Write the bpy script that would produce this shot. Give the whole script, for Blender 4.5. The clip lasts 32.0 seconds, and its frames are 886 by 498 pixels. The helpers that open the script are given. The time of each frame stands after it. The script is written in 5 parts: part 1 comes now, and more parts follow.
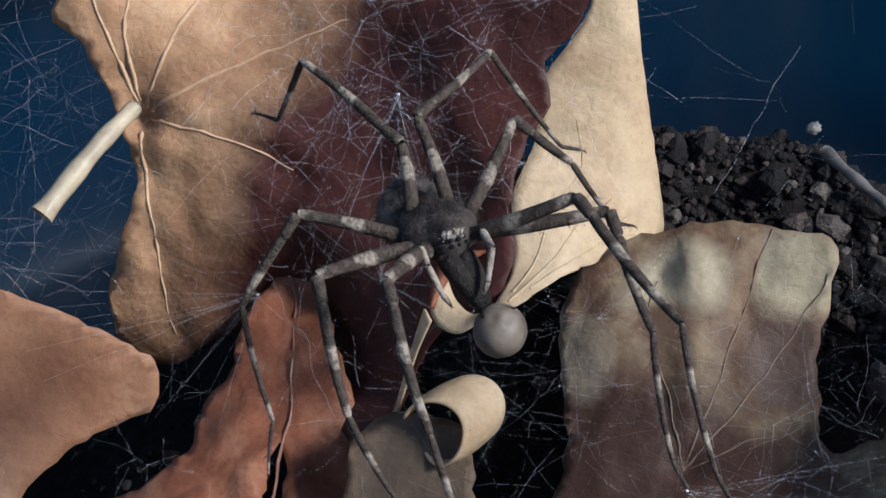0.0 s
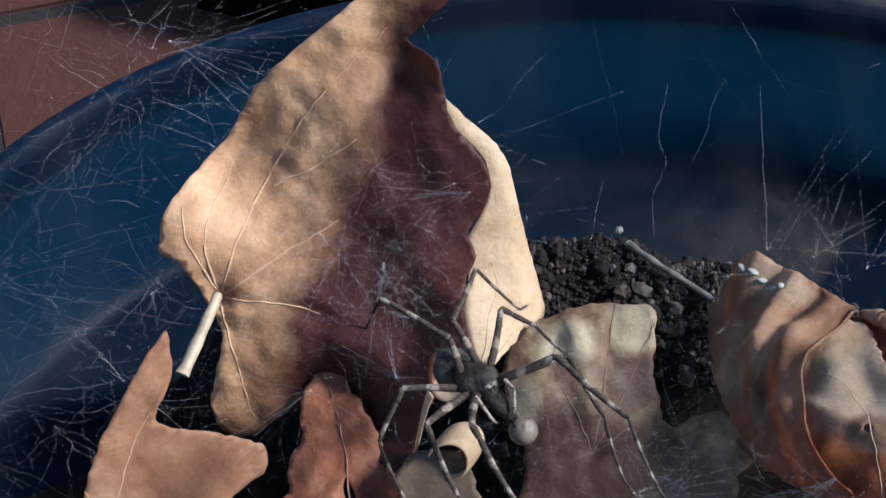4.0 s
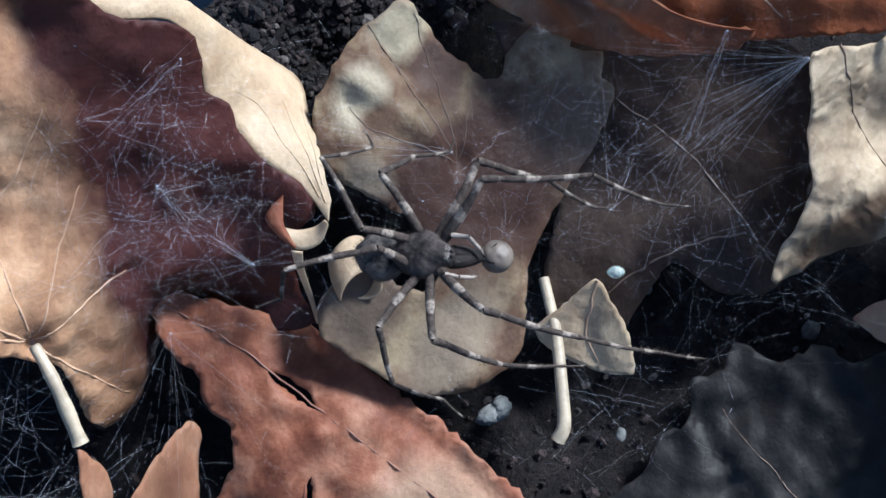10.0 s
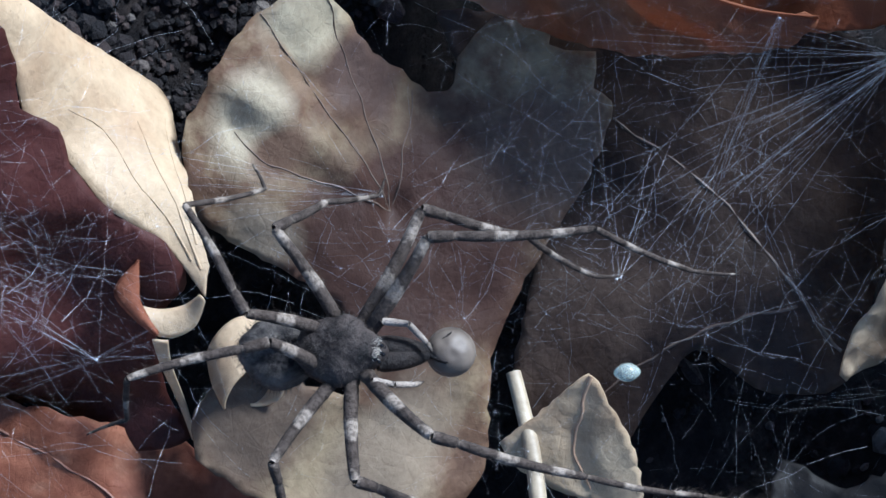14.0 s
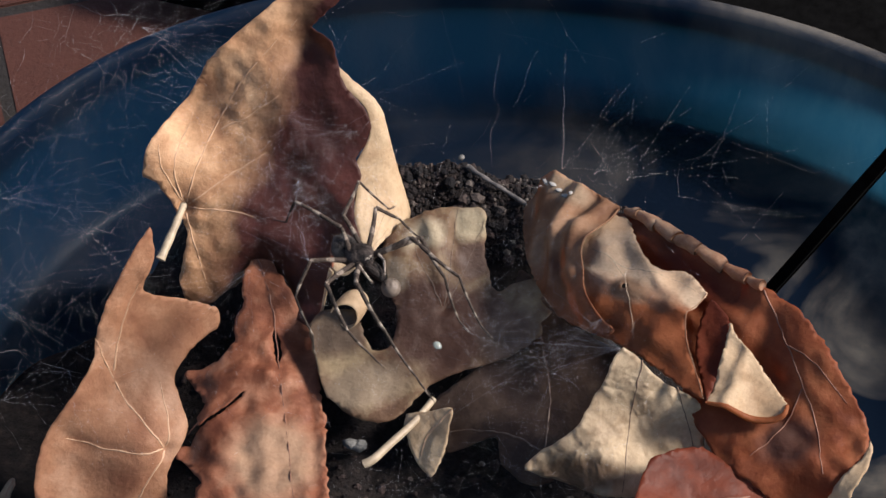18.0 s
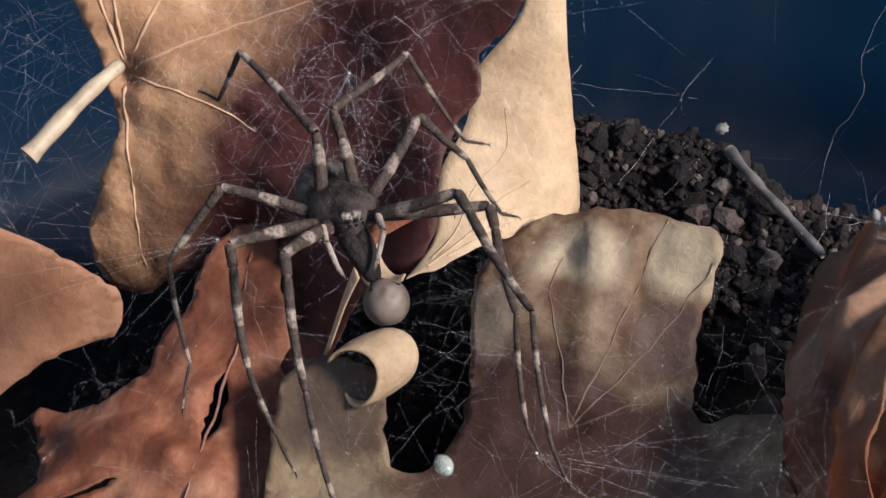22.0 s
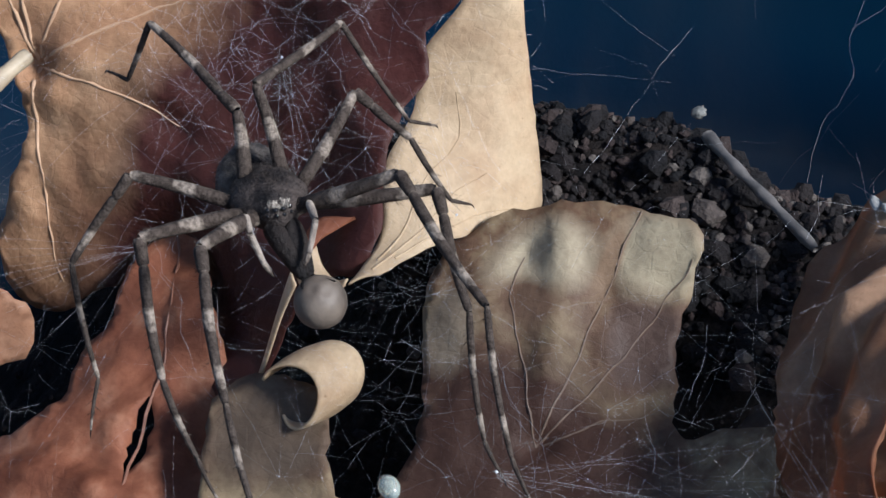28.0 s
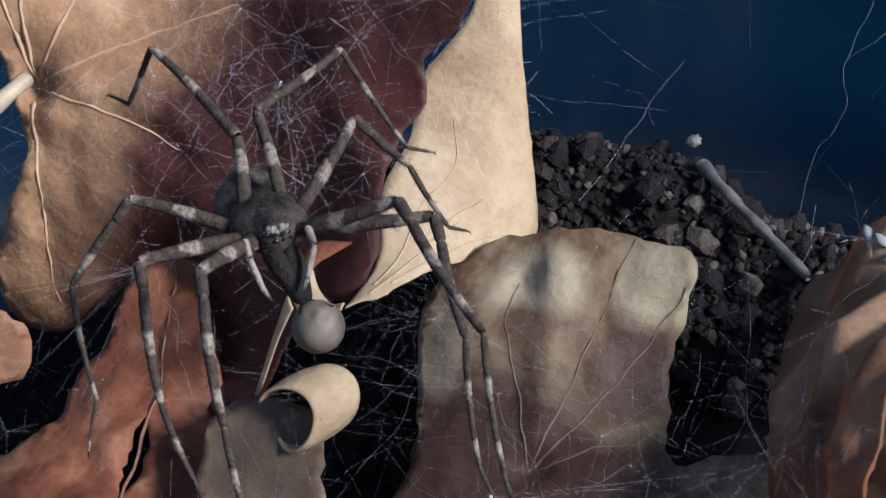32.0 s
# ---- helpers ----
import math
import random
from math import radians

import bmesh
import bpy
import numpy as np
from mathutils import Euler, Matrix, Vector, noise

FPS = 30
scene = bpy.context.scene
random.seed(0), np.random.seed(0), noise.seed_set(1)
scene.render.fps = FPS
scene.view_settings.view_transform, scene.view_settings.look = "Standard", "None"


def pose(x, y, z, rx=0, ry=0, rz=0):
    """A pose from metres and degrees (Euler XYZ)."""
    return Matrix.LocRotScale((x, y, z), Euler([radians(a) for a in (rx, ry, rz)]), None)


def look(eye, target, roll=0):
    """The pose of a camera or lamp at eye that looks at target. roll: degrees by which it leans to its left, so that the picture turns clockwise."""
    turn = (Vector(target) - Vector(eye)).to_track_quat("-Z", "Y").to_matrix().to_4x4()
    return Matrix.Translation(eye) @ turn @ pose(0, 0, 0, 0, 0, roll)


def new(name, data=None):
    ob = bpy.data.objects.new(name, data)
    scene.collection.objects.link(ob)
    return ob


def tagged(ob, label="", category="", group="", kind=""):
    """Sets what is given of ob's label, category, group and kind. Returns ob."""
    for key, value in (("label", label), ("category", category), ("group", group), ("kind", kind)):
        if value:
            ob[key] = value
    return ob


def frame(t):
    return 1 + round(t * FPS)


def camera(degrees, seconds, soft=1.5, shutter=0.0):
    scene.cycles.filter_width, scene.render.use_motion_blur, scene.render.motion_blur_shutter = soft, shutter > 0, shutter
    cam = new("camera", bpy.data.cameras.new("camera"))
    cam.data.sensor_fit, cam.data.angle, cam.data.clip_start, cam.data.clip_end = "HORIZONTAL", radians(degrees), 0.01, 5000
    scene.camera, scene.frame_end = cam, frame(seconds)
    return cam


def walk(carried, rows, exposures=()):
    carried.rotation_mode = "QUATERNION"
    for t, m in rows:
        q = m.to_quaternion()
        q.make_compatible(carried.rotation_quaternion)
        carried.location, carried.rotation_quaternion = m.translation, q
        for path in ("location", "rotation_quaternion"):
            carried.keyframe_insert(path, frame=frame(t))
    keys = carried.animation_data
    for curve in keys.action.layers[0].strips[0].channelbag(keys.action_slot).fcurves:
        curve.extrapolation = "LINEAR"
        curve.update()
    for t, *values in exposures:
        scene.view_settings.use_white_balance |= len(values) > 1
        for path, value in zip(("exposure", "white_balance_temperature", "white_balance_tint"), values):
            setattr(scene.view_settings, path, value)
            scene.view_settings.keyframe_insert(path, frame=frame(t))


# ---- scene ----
cam = camera(20.0, 32.0, soft=1.5)
PATH = [
    (0.0, pose(0.0674, -0.1795, 0.1949, 49.23, 1.77, 25.44)),
    (0.5, pose(0.0671, -0.1779, 0.1918, 49.38, 1.80, 25.34)),
    (1.0, pose(0.0666, -0.1768, 0.1913, 49.14, 2.02, 25.58)),
    (1.5, pose(0.0661, -0.1769, 0.1915, 49.16, 1.90, 25.17)),
    (2.0, pose(0.0645, -0.1770, 0.1924, 48.68, 1.53, 23.79)),
    (2.5, pose(0.0719, -0.2030, 0.2160, 48.95, 1.38, 22.22)),
    (4.5, pose(-0.0135, -0.2925, 0.4034, 38.55, -1.51, 0.14)),
    (5.0, pose(-0.1031, -0.2668, 0.3861, 37.11, -5.27, -12.61)),
    (5.5, pose(-0.1264, -0.2500, 0.3795, 37.09, -3.84, -21.36)),
    (6.0, pose(-0.1513, -0.2211, 0.3709, 36.78, -3.32, -29.54)),
    (6.5, pose(-0.1532, -0.1812, 0.3701, 32.78, -3.37, -33.94)),
    (7.0, pose(-0.1160, -0.1296, 0.3850, 24.30, -3.02, -34.68)),
    (7.5, pose(-0.0761, -0.1078, 0.3878, 19.03, -0.91, -34.59)),
    (8.0, pose(-0.0635, -0.0956, 0.3877, 16.13, 0.19, -35.56)),
    (8.5, pose(-0.0584, -0.0964, 0.3854, 15.99, 0.37, -36.02)),
    (9.0, pose(-0.0502, -0.0949, 0.3978, 14.52, 1.71, -36.09)),
    (9.5, pose(-0.0410, -0.1097, 0.4100, 14.16, 4.48, -37.21)),
    (10.0, pose(-0.0444, -0.1167, 0.4059, 14.90, 5.16, -36.74)),
    (10.5, pose(-0.0447, -0.1095, 0.4071, 14.65, 4.46, -37.34)),
    (11.0, pose(-0.0420, -0.1047, 0.4035, 14.16, 4.30, -37.86)),
    (11.5, pose(-0.0422, -0.1039, 0.4029, 13.91, 4.20, -38.17)),
    (12.0, pose(-0.0413, -0.1002, 0.3829, 14.21, 4.10, -38.28)),
    (12.5, pose(-0.0346, -0.0900, 0.3199, 14.67, 4.56, -38.06)),
    (13.0, pose(-0.0298, -0.0808, 0.2830, 14.49, 4.59, -37.73)),
    (13.5, pose(-0.0298, -0.0820, 0.2799, 14.80, 4.80, -37.38)),
    (14.0, pose(-0.0301, -0.0802, 0.2848, 15.75, 3.78, -37.56)),
    (14.5, pose(-0.0786, -0.1480, 0.4319, 20.11, 1.40, -33.11)),
    (15.0, pose(-0.1033, -0.3208, 0.6442, 27.33, 1.12, -20.12)),
    (15.5, pose(-0.0289, -0.4413, 0.6244, 35.83, 1.42, -5.96)),
    (17.5, pose(0.0540, -0.4313, 0.5696, 38.67, 1.04, 4.80)),
    (18.0, pose(0.0775, -0.4356, 0.5374, 40.82, 0.81, 8.69)),
    (18.5, pose(0.1132, -0.4104, 0.5031, 41.97, 1.13, 13.24)),
    (19.0, pose(0.1269, -0.4064, 0.4679, 43.60, -0.19, 17.78)),
    (19.5, pose(0.1781, -0.3896, 0.4447, 45.04, 0.74, 23.90)),
    (20.0, pose(0.2079, -0.3713, 0.4353, 46.33, 0.99, 28.39)),
    (20.5, pose(0.2133, -0.3674, 0.4357, 46.80, 0.67, 30.09)),
    (21.0, pose(0.1674, -0.3014, 0.3551, 47.38, 0.33, 29.21)),
    (21.5, pose(0.1297, -0.2378, 0.2854, 46.58, 0.81, 29.81)),
    (22.0, pose(0.0968, -0.1868, 0.2253, 46.76, 0.30, 30.18)),
    (22.5, pose(0.0789, -0.1672, 0.2009, 47.32, -0.51, 29.16)),
    (23.0, pose(0.0838, -0.1700, 0.1938, 48.52, -0.64, 28.37)),
    (23.5, pose(0.0864, -0.1689, 0.1976, 47.70, 0.29, 29.47)),
    (24.0, pose(0.0873, -0.1686, 0.1978, 48.08, 0.33, 28.86)),
    (24.5, pose(0.0864, -0.1667, 0.1944, 48.14, 0.73, 28.54)),
    (26.5, pose(0.0881, -0.1672, 0.1971, 48.05, 0.44, 29.06)),
    (27.0, pose(0.0884, -0.1669, 0.1971, 47.58, 0.67, 28.97)),
    (27.5, pose(0.0890, -0.1670, 0.1972, 47.80, 0.87, 28.90)),
    (28.0, pose(0.0887, -0.1673, 0.1973, 47.99, 0.73, 28.96)),
    (28.5, pose(0.0887, -0.1677, 0.1969, 48.32, 0.58, 28.89)),
    (29.0, pose(0.0890, -0.1675, 0.1982, 48.13, 0.06, 29.48)),
    (29.5, pose(0.0887, -0.1676, 0.1968, 48.13, 0.37, 29.15)),
    (30.0, pose(0.0885, -0.1668, 0.1967, 48.07, 0.40, 29.08)),
    (30.5, pose(0.0887, -0.1678, 0.1969, 48.42, 0.04, 29.28)),
    (31.0, pose(0.0885, -0.1679, 0.1970, 48.25, 0.15, 29.41)),
    (31.5, pose(0.0888, -0.1676, 0.1972, 48.40, 0.16, 29.44)),
    (32.0, pose(0.0887, -0.1687, 0.1992, 48.45, 0.16, 29.16)),
]
walk(cam, PATH, [(0.0, 0.48, 5550, 8), (2.5, 0.6, 5500, 8), (5.0, 0.95, 5600, 10), (9.0, 1.05, 5250, 8), (13.0, 0.98, 4950, 7), (14.3, 1.05, 4950, 6), (15.2, 1.26, 4600, -11), (17.4, 0.8, 6500, 17), (20.5, 0.65, 6350, 17), (22.0, 0.65, 6300, 18), (23.0, 0.36, 6100, 14), (24.5, 0.56, 5600, 10), (32.0, 0.52, 5550, 11)])

# ---- light ----
world = bpy.data.worlds.new("sky")
scene.world = world
world.use_nodes = True
wn = world.node_tree
sky = wn.nodes.new("ShaderNodeTexSky")
sky.sky_type, sky.sun_disc = "NISHITA", False
SUN_DIR = Vector((0.76, 0.03, 0.64)).normalized()
sky.sun_elevation = math.asin(SUN_DIR.z)
sky.sun_rotation = math.atan2(SUN_DIR.x, SUN_DIR.y)
wn.links.new(sky.outputs[0], wn.nodes["Background"].inputs[0])
wn.nodes["Background"].inputs[1].default_value = 0.08
sun = new("sun", bpy.data.lights.new("sun", "SUN"))
sun.data.energy, sun.data.angle, sun.data.color = 5.0, radians(12), (1.0, 0.93, 0.83)
sun.matrix_world = look(SUN_DIR, (0, 0, 0))
MM = 0.001


# ---- materials ----
class Nodes:
    """A short way to write a node material."""

    def __init__(self, name):
        self.m = bpy.data.materials.new(name)
        self.m.use_nodes = True
        self.t = self.m.node_tree
        self.b = self.t.nodes["Principled BSDF"]
        self.out = self.t.nodes["Material Output"]
        self.co = self.t.nodes.new("ShaderNodeTexCoord").outputs["Object"]

    def add(self, kind, **inputs):
        n = self.t.nodes.new(kind)
        for k, v in inputs.items():
            self.put(n.inputs[k.replace("_", " ")], v)
        return n

    def put(self, socket, v):
        if isinstance(v, bpy.types.NodeSocket):
            self.t.links.new(v, socket)
        else:
            socket.default_value = (*v, 1) if isinstance(v, tuple) and len(v) == 3 and socket.type == "RGBA" else v

    def noise(self, scale, detail=4.0, rough=0.6, co=None, distort=0.0):
        return self.add("ShaderNodeTexNoise", Vector=co or self.co, Scale=scale, Detail=detail, Roughness=rough, Distortion=distort).outputs["Fac"]

    def ramp(self, fac, stops):
        n = self.t.nodes.new("ShaderNodeValToRGB")
        self.put(n.inputs[0], fac)
        e = n.color_ramp.elements
        while len(e) < len(stops):
            e.new(0.5)
        for el, (p, c) in zip(e, stops):
            el.position, el.color = p, (*c, 1) if len(c) == 3 else c
        return n.outputs[0]

    def mix(self, fac, a, b, kind="MIX"):
        n = self.t.nodes.new("ShaderNodeMix")
        n.data_type, n.blend_type = "RGBA", kind
        self.put(n.inputs[0], fac), self.put(n.inputs[6], a), self.put(n.inputs[7], b)
        return n.outputs[2]

    def math(self, op, a, b=0.0):
        n = self.t.nodes.new("ShaderNodeMath")
        n.operation = op
        self.put(n.inputs[0], a), self.put(n.inputs[1], b)
        return n.outputs[0]

    def bump(self, height, strength, distance):
        return self.add("ShaderNodeBump", Height=height, Strength=strength, Distance=distance).outputs[0]

    def done(self, color, rough=0.6, normal=None, metal=0.0, spec=0.5):
        self.put(self.b.inputs["Base Color"], color)
        self.put(self.b.inputs["Roughness"], rough)
        self.put(self.b.inputs["Metallic"], metal)
        self.put(self.b.inputs["Specular IOR Level"], spec)
        if normal:
            self.put(self.b.inputs["Normal"], normal)
        return self.m


GREY = ((0, 0, 0), (1, 1, 1))


def leaf_material(name, pale, mid, dark, glow, blotch=55, balance=0.5, spots=0.4, through_light=0.42, seam=None, second=None, patches=(), blister=0.0):
    """A dry leaf: blotches, fine cell relief, specks, light passing through. seam: (x, y, width, soft) of a line past which the face has the colours second."""
    n = Nodes(name)
    big = n.noise(blotch, 7, 0.62, distort=0.15)
    base = n.ramp(big, [(balance - 0.16, dark), (balance, mid), (balance + 0.16, pale)])
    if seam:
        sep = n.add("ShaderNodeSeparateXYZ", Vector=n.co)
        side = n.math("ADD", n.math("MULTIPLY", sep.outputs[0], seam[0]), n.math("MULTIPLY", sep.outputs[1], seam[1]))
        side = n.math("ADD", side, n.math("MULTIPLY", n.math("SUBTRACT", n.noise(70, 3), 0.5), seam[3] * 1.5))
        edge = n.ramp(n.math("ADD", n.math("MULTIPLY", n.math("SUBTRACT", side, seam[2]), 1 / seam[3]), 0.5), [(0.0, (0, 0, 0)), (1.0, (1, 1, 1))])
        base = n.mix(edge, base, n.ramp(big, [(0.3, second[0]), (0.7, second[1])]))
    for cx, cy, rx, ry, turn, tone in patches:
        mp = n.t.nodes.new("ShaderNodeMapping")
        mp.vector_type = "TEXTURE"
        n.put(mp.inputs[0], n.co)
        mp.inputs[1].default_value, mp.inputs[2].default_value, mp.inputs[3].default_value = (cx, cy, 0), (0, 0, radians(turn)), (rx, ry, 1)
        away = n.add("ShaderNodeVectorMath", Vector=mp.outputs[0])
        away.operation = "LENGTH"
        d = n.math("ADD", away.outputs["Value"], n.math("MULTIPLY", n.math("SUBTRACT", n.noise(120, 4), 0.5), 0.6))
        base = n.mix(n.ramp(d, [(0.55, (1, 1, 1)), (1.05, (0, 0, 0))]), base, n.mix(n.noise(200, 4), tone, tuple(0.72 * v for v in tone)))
    fine = n.noise(900, 6, 0.7)
    color = n.mix(0.35, base, n.ramp(fine, [(0.3, (0.35, 0.3, 0.27)), (0.65, (1, 1, 1))]), "MULTIPLY")
    speck = n.ramp(n.noise(1500, 2, 0.5), [(0.70, (1, 1, 1)), (0.76, (0.25, 0.17, 0.12))])
    color = n.mix(spots, color, speck, "MULTIPLY")
    color = n.mix(0.28, color, n.ramp(n.noise(120, 5, 0.6), [(0.32, (0.42, 0.36, 0.33)), (0.6, (1, 1, 1))]), "MULTIPLY")
    wave = n.noise(140, 3, 0.55)
    cells = n.add("ShaderNodeTexVoronoi", Vector=n.co, Scale=420.0)
    cells.feature = "DISTANCE_TO_EDGE"
    h = n.math("ADD", n.math("MULTIPLY", wave, 1.8), n.math("ADD", n.math("MULTIPLY", fine, 0.32), n.math("MULTIPLY", n.math("MINIMUM", cells.outputs[0], 0.05), 0.8)))
    if blister:
        swell = n.add("ShaderNodeTexVoronoi", Vector=n.mix(0.012, n.co, n.add("ShaderNodeTexNoise", Vector=n.co, Scale=90.0).outputs["Color"]), Scale=330.0)
        swell.feature = "SMOOTH_F1"
        h = n.math("SUBTRACT", h, n.math("MULTIPLY", swell.outputs[0], blister))
    normal = n.bump(h, 0.4, 0.0011)
    n.done(color, n.ramp(wave, [(0.3, (0.42,) * 3), (0.7, (0.68,) * 3)]), normal, spec=0.22)
    tr = n.add("ShaderNodeBsdfTranslucent", Color=n.mix(0.55, color, glow, "MIX"), Normal=normal)
    mixer = n.add("ShaderNodeMixShader", Fac=through_light)
    n.t.links.new(n.b.outputs[0], mixer.inputs[1])
    n.t.links.new(tr.outputs[0], mixer.inputs[2])
    n.t.links.new(mixer.outputs[0], n.out.inputs[0])
    return n.m


M = {}
# second: dark red inner face, darkened further for the shade in the hollow
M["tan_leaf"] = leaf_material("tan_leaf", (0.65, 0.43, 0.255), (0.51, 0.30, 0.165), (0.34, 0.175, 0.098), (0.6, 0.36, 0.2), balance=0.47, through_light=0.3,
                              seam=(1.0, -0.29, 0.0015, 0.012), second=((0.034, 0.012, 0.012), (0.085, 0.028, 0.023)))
M["cream_leaf"] = leaf_material("cream_leaf", (0.60, 0.47, 0.31), (0.55, 0.42, 0.27), (0.47, 0.33, 0.20), (0.9, 0.72, 0.5), spots=0.5, through_light=0.3)
M["pink_leaf"] = leaf_material("pink_leaf", (0.50, 0.31, 0.20), (0.40, 0.21, 0.12), (0.29, 0.13, 0.075), (0.6, 0.36, 0.24), balance=0.5, through_light=0.35)
M["rose_leaf"] = leaf_material("rose_leaf", (0.47, 0.24, 0.145), (0.31, 0.122, 0.067), (0.19, 0.065, 0.036), (0.5, 0.22, 0.14), blotch=110, balance=0.52, through_light=0.3, patches=((0.012, -0.024, 0.016, 0.015, 0, (0.51, 0.33, 0.21)),))
# large first patch: brown, darkened for the shade on the lower blade
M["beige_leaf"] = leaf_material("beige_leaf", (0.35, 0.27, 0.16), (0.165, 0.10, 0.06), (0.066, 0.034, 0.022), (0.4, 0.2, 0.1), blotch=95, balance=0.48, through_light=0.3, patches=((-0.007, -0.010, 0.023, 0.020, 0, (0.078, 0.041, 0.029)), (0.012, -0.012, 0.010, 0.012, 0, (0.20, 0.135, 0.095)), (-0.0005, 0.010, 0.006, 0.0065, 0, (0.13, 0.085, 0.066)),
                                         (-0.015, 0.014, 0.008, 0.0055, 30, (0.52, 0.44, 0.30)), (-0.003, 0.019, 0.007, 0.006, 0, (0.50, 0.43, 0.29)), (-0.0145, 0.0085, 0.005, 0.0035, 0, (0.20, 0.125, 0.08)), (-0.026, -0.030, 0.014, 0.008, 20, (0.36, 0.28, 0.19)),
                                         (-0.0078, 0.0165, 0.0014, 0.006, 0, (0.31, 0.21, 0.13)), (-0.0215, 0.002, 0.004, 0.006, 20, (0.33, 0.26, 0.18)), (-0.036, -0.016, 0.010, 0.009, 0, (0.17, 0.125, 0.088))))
M["pale_leaf"] = leaf_material("pale_leaf", (0.63, 0.52, 0.36), (0.48, 0.38, 0.255), (0.20, 0.13, 0.08), (0.6, 0.4, 0.2), blotch=60, balance=0.42, blister=2.2, patches=((-0.004, -0.010, 0.016, 0.006, 8, (0.17, 0.12, 0.08)),))
M["hood_leaf"] = leaf_material("hood_leaf", (0.44, 0.28, 0.175), (0.31, 0.175, 0.10), (0.20, 0.098, 0.055), (0.62, 0.30, 0.14), blotch=60, balance=0.48, through_light=0.4,
                               seam=(-0.35, -1.0, -0.002, 0.016), second=((0.20, 0.075, 0.036), (0.31, 0.13, 0.066)), patches=((-0.042, 0.043, 0.011, 0.0045, -35, (0.52, 0.39, 0.26)),))
M["roll_leaf"] = leaf_material("roll_leaf", (0.72, 0.58, 0.41), (0.62, 0.48, 0.33), (0.46, 0.32, 0.20), (0.85, 0.50, 0.26), blotch=70, balance=0.45, through_light=0.45,
                               seam=(-0.25, -1.0, -0.003, 0.008), second=((0.20, 0.06, 0.025), (0.40, 0.145, 0.06)), patches=((-0.018, 0.0075, 0.008, 0.0045, -25, (0.30, 0.20, 0.13)), (0.000, 0.004, 0.006, 0.003, -40, (0.74, 0.60, 0.43))))
M["russet_leaf"] = leaf_material("russet_leaf", (0.36, 0.135, 0.062), (0.25, 0.078, 0.034), (0.13, 0.038, 0.020), (0.75, 0.22, 0.08), blotch=75, balance=0.48, through_light=0.45,
                                 patches=((0.024, -0.030, 0.010, 0.008, 20, (0.12, 0.06, 0.045)), (-0.006, 0.014, 0.018, 0.007, -34, (0.15, 0.036, 0.018))))
M["tan_edge"] = leaf_material("tan_edge", (0.52, 0.38, 0.26), (0.40, 0.25, 0.16), (0.26, 0.12, 0.07), (0.6, 0.3, 0.15), blotch=90)
M["red_leaf"] = leaf_material("red_leaf", (0.24, 0.066, 0.034), (0.16, 0.040, 0.020), (0.09, 0.022, 0.013), (0.6, 0.1, 0.04), blotch=60)
M["brown_leaf"] = leaf_material("brown_leaf", (0.10, 0.070, 0.052), (0.058, 0.039, 0.029), (0.028, 0.018, 0.014), (0.2, 0.1, 0.05), blotch=60)
M["grey_leaf"] = leaf_material("grey_leaf", (0.055, 0.052, 0.048), (0.024, 0.022, 0.021), (0.010, 0.009, 0.009), (0.15, 0.12, 0.1), blotch=40)


def vein_material(name, a, b):
    n = Nodes(name)
    return n.done(n.ramp(n.noise(300, 3), [(0.35, a), (0.65, b)]), 0.55, n.bump(n.noise(1500), 0.3, 0.0003))


M["vein"] = vein_material("vein", (0.34, 0.21, 0.125), (0.43, 0.275, 0.165))
M["rose_vein"] = vein_material("rose_vein", (0.12, 0.05, 0.03), (0.20, 0.09, 0.055))
M["dark_vein"] = vein_material("dark_vein", (0.09, 0.058, 0.04), (0.15, 0.10, 0.068))
M["pale_edge"] = vein_material("pale_edge", (0.36, 0.26, 0.165), (0.50, 0.38, 0.26))
M["stalk"] = vein_material("stalk", (0.25, 0.20, 0.135), (0.37, 0.305, 0.21))


def soil_material():
    n = Nodes("soil")
    c = n.ramp(n.noise(260, 6, 0.7), [(0.3, (0.004, 0.004, 0.005)), (0.55, (0.018, 0.014, 0.013)), (0.8, (0.055, 0.042, 0.035))])
    return n.done(c, 0.95, n.bump(n.noise(420, 8, 0.75), 1.0, 0.004), spec=0.2)


M["soil"] = soil_material()


def crumb_material():
    n = Nodes("crumb")
    r = n.t.nodes.new("ShaderNodeNewGeometry").outputs["Random Per Island"]
    c = n.ramp(r, [(0.0, (0.004, 0.004, 0.005)), (0.6, (0.014, 0.011, 0.011)), (0.9, (0.042, 0.029, 0.026)), (1.0, (0.12, 0.105, 0.092))])
    return n.done(n.mix(0.6, c, n.ramp(n.noise(900, 5), [(0.3, (0.3,) * 3), (0.7, (1, 1, 1))]), "MULTIPLY"), 0.9, n.bump(n.noise(1300), 0.8, 0.001), spec=0.25)


M["crumb"] = crumb_material()


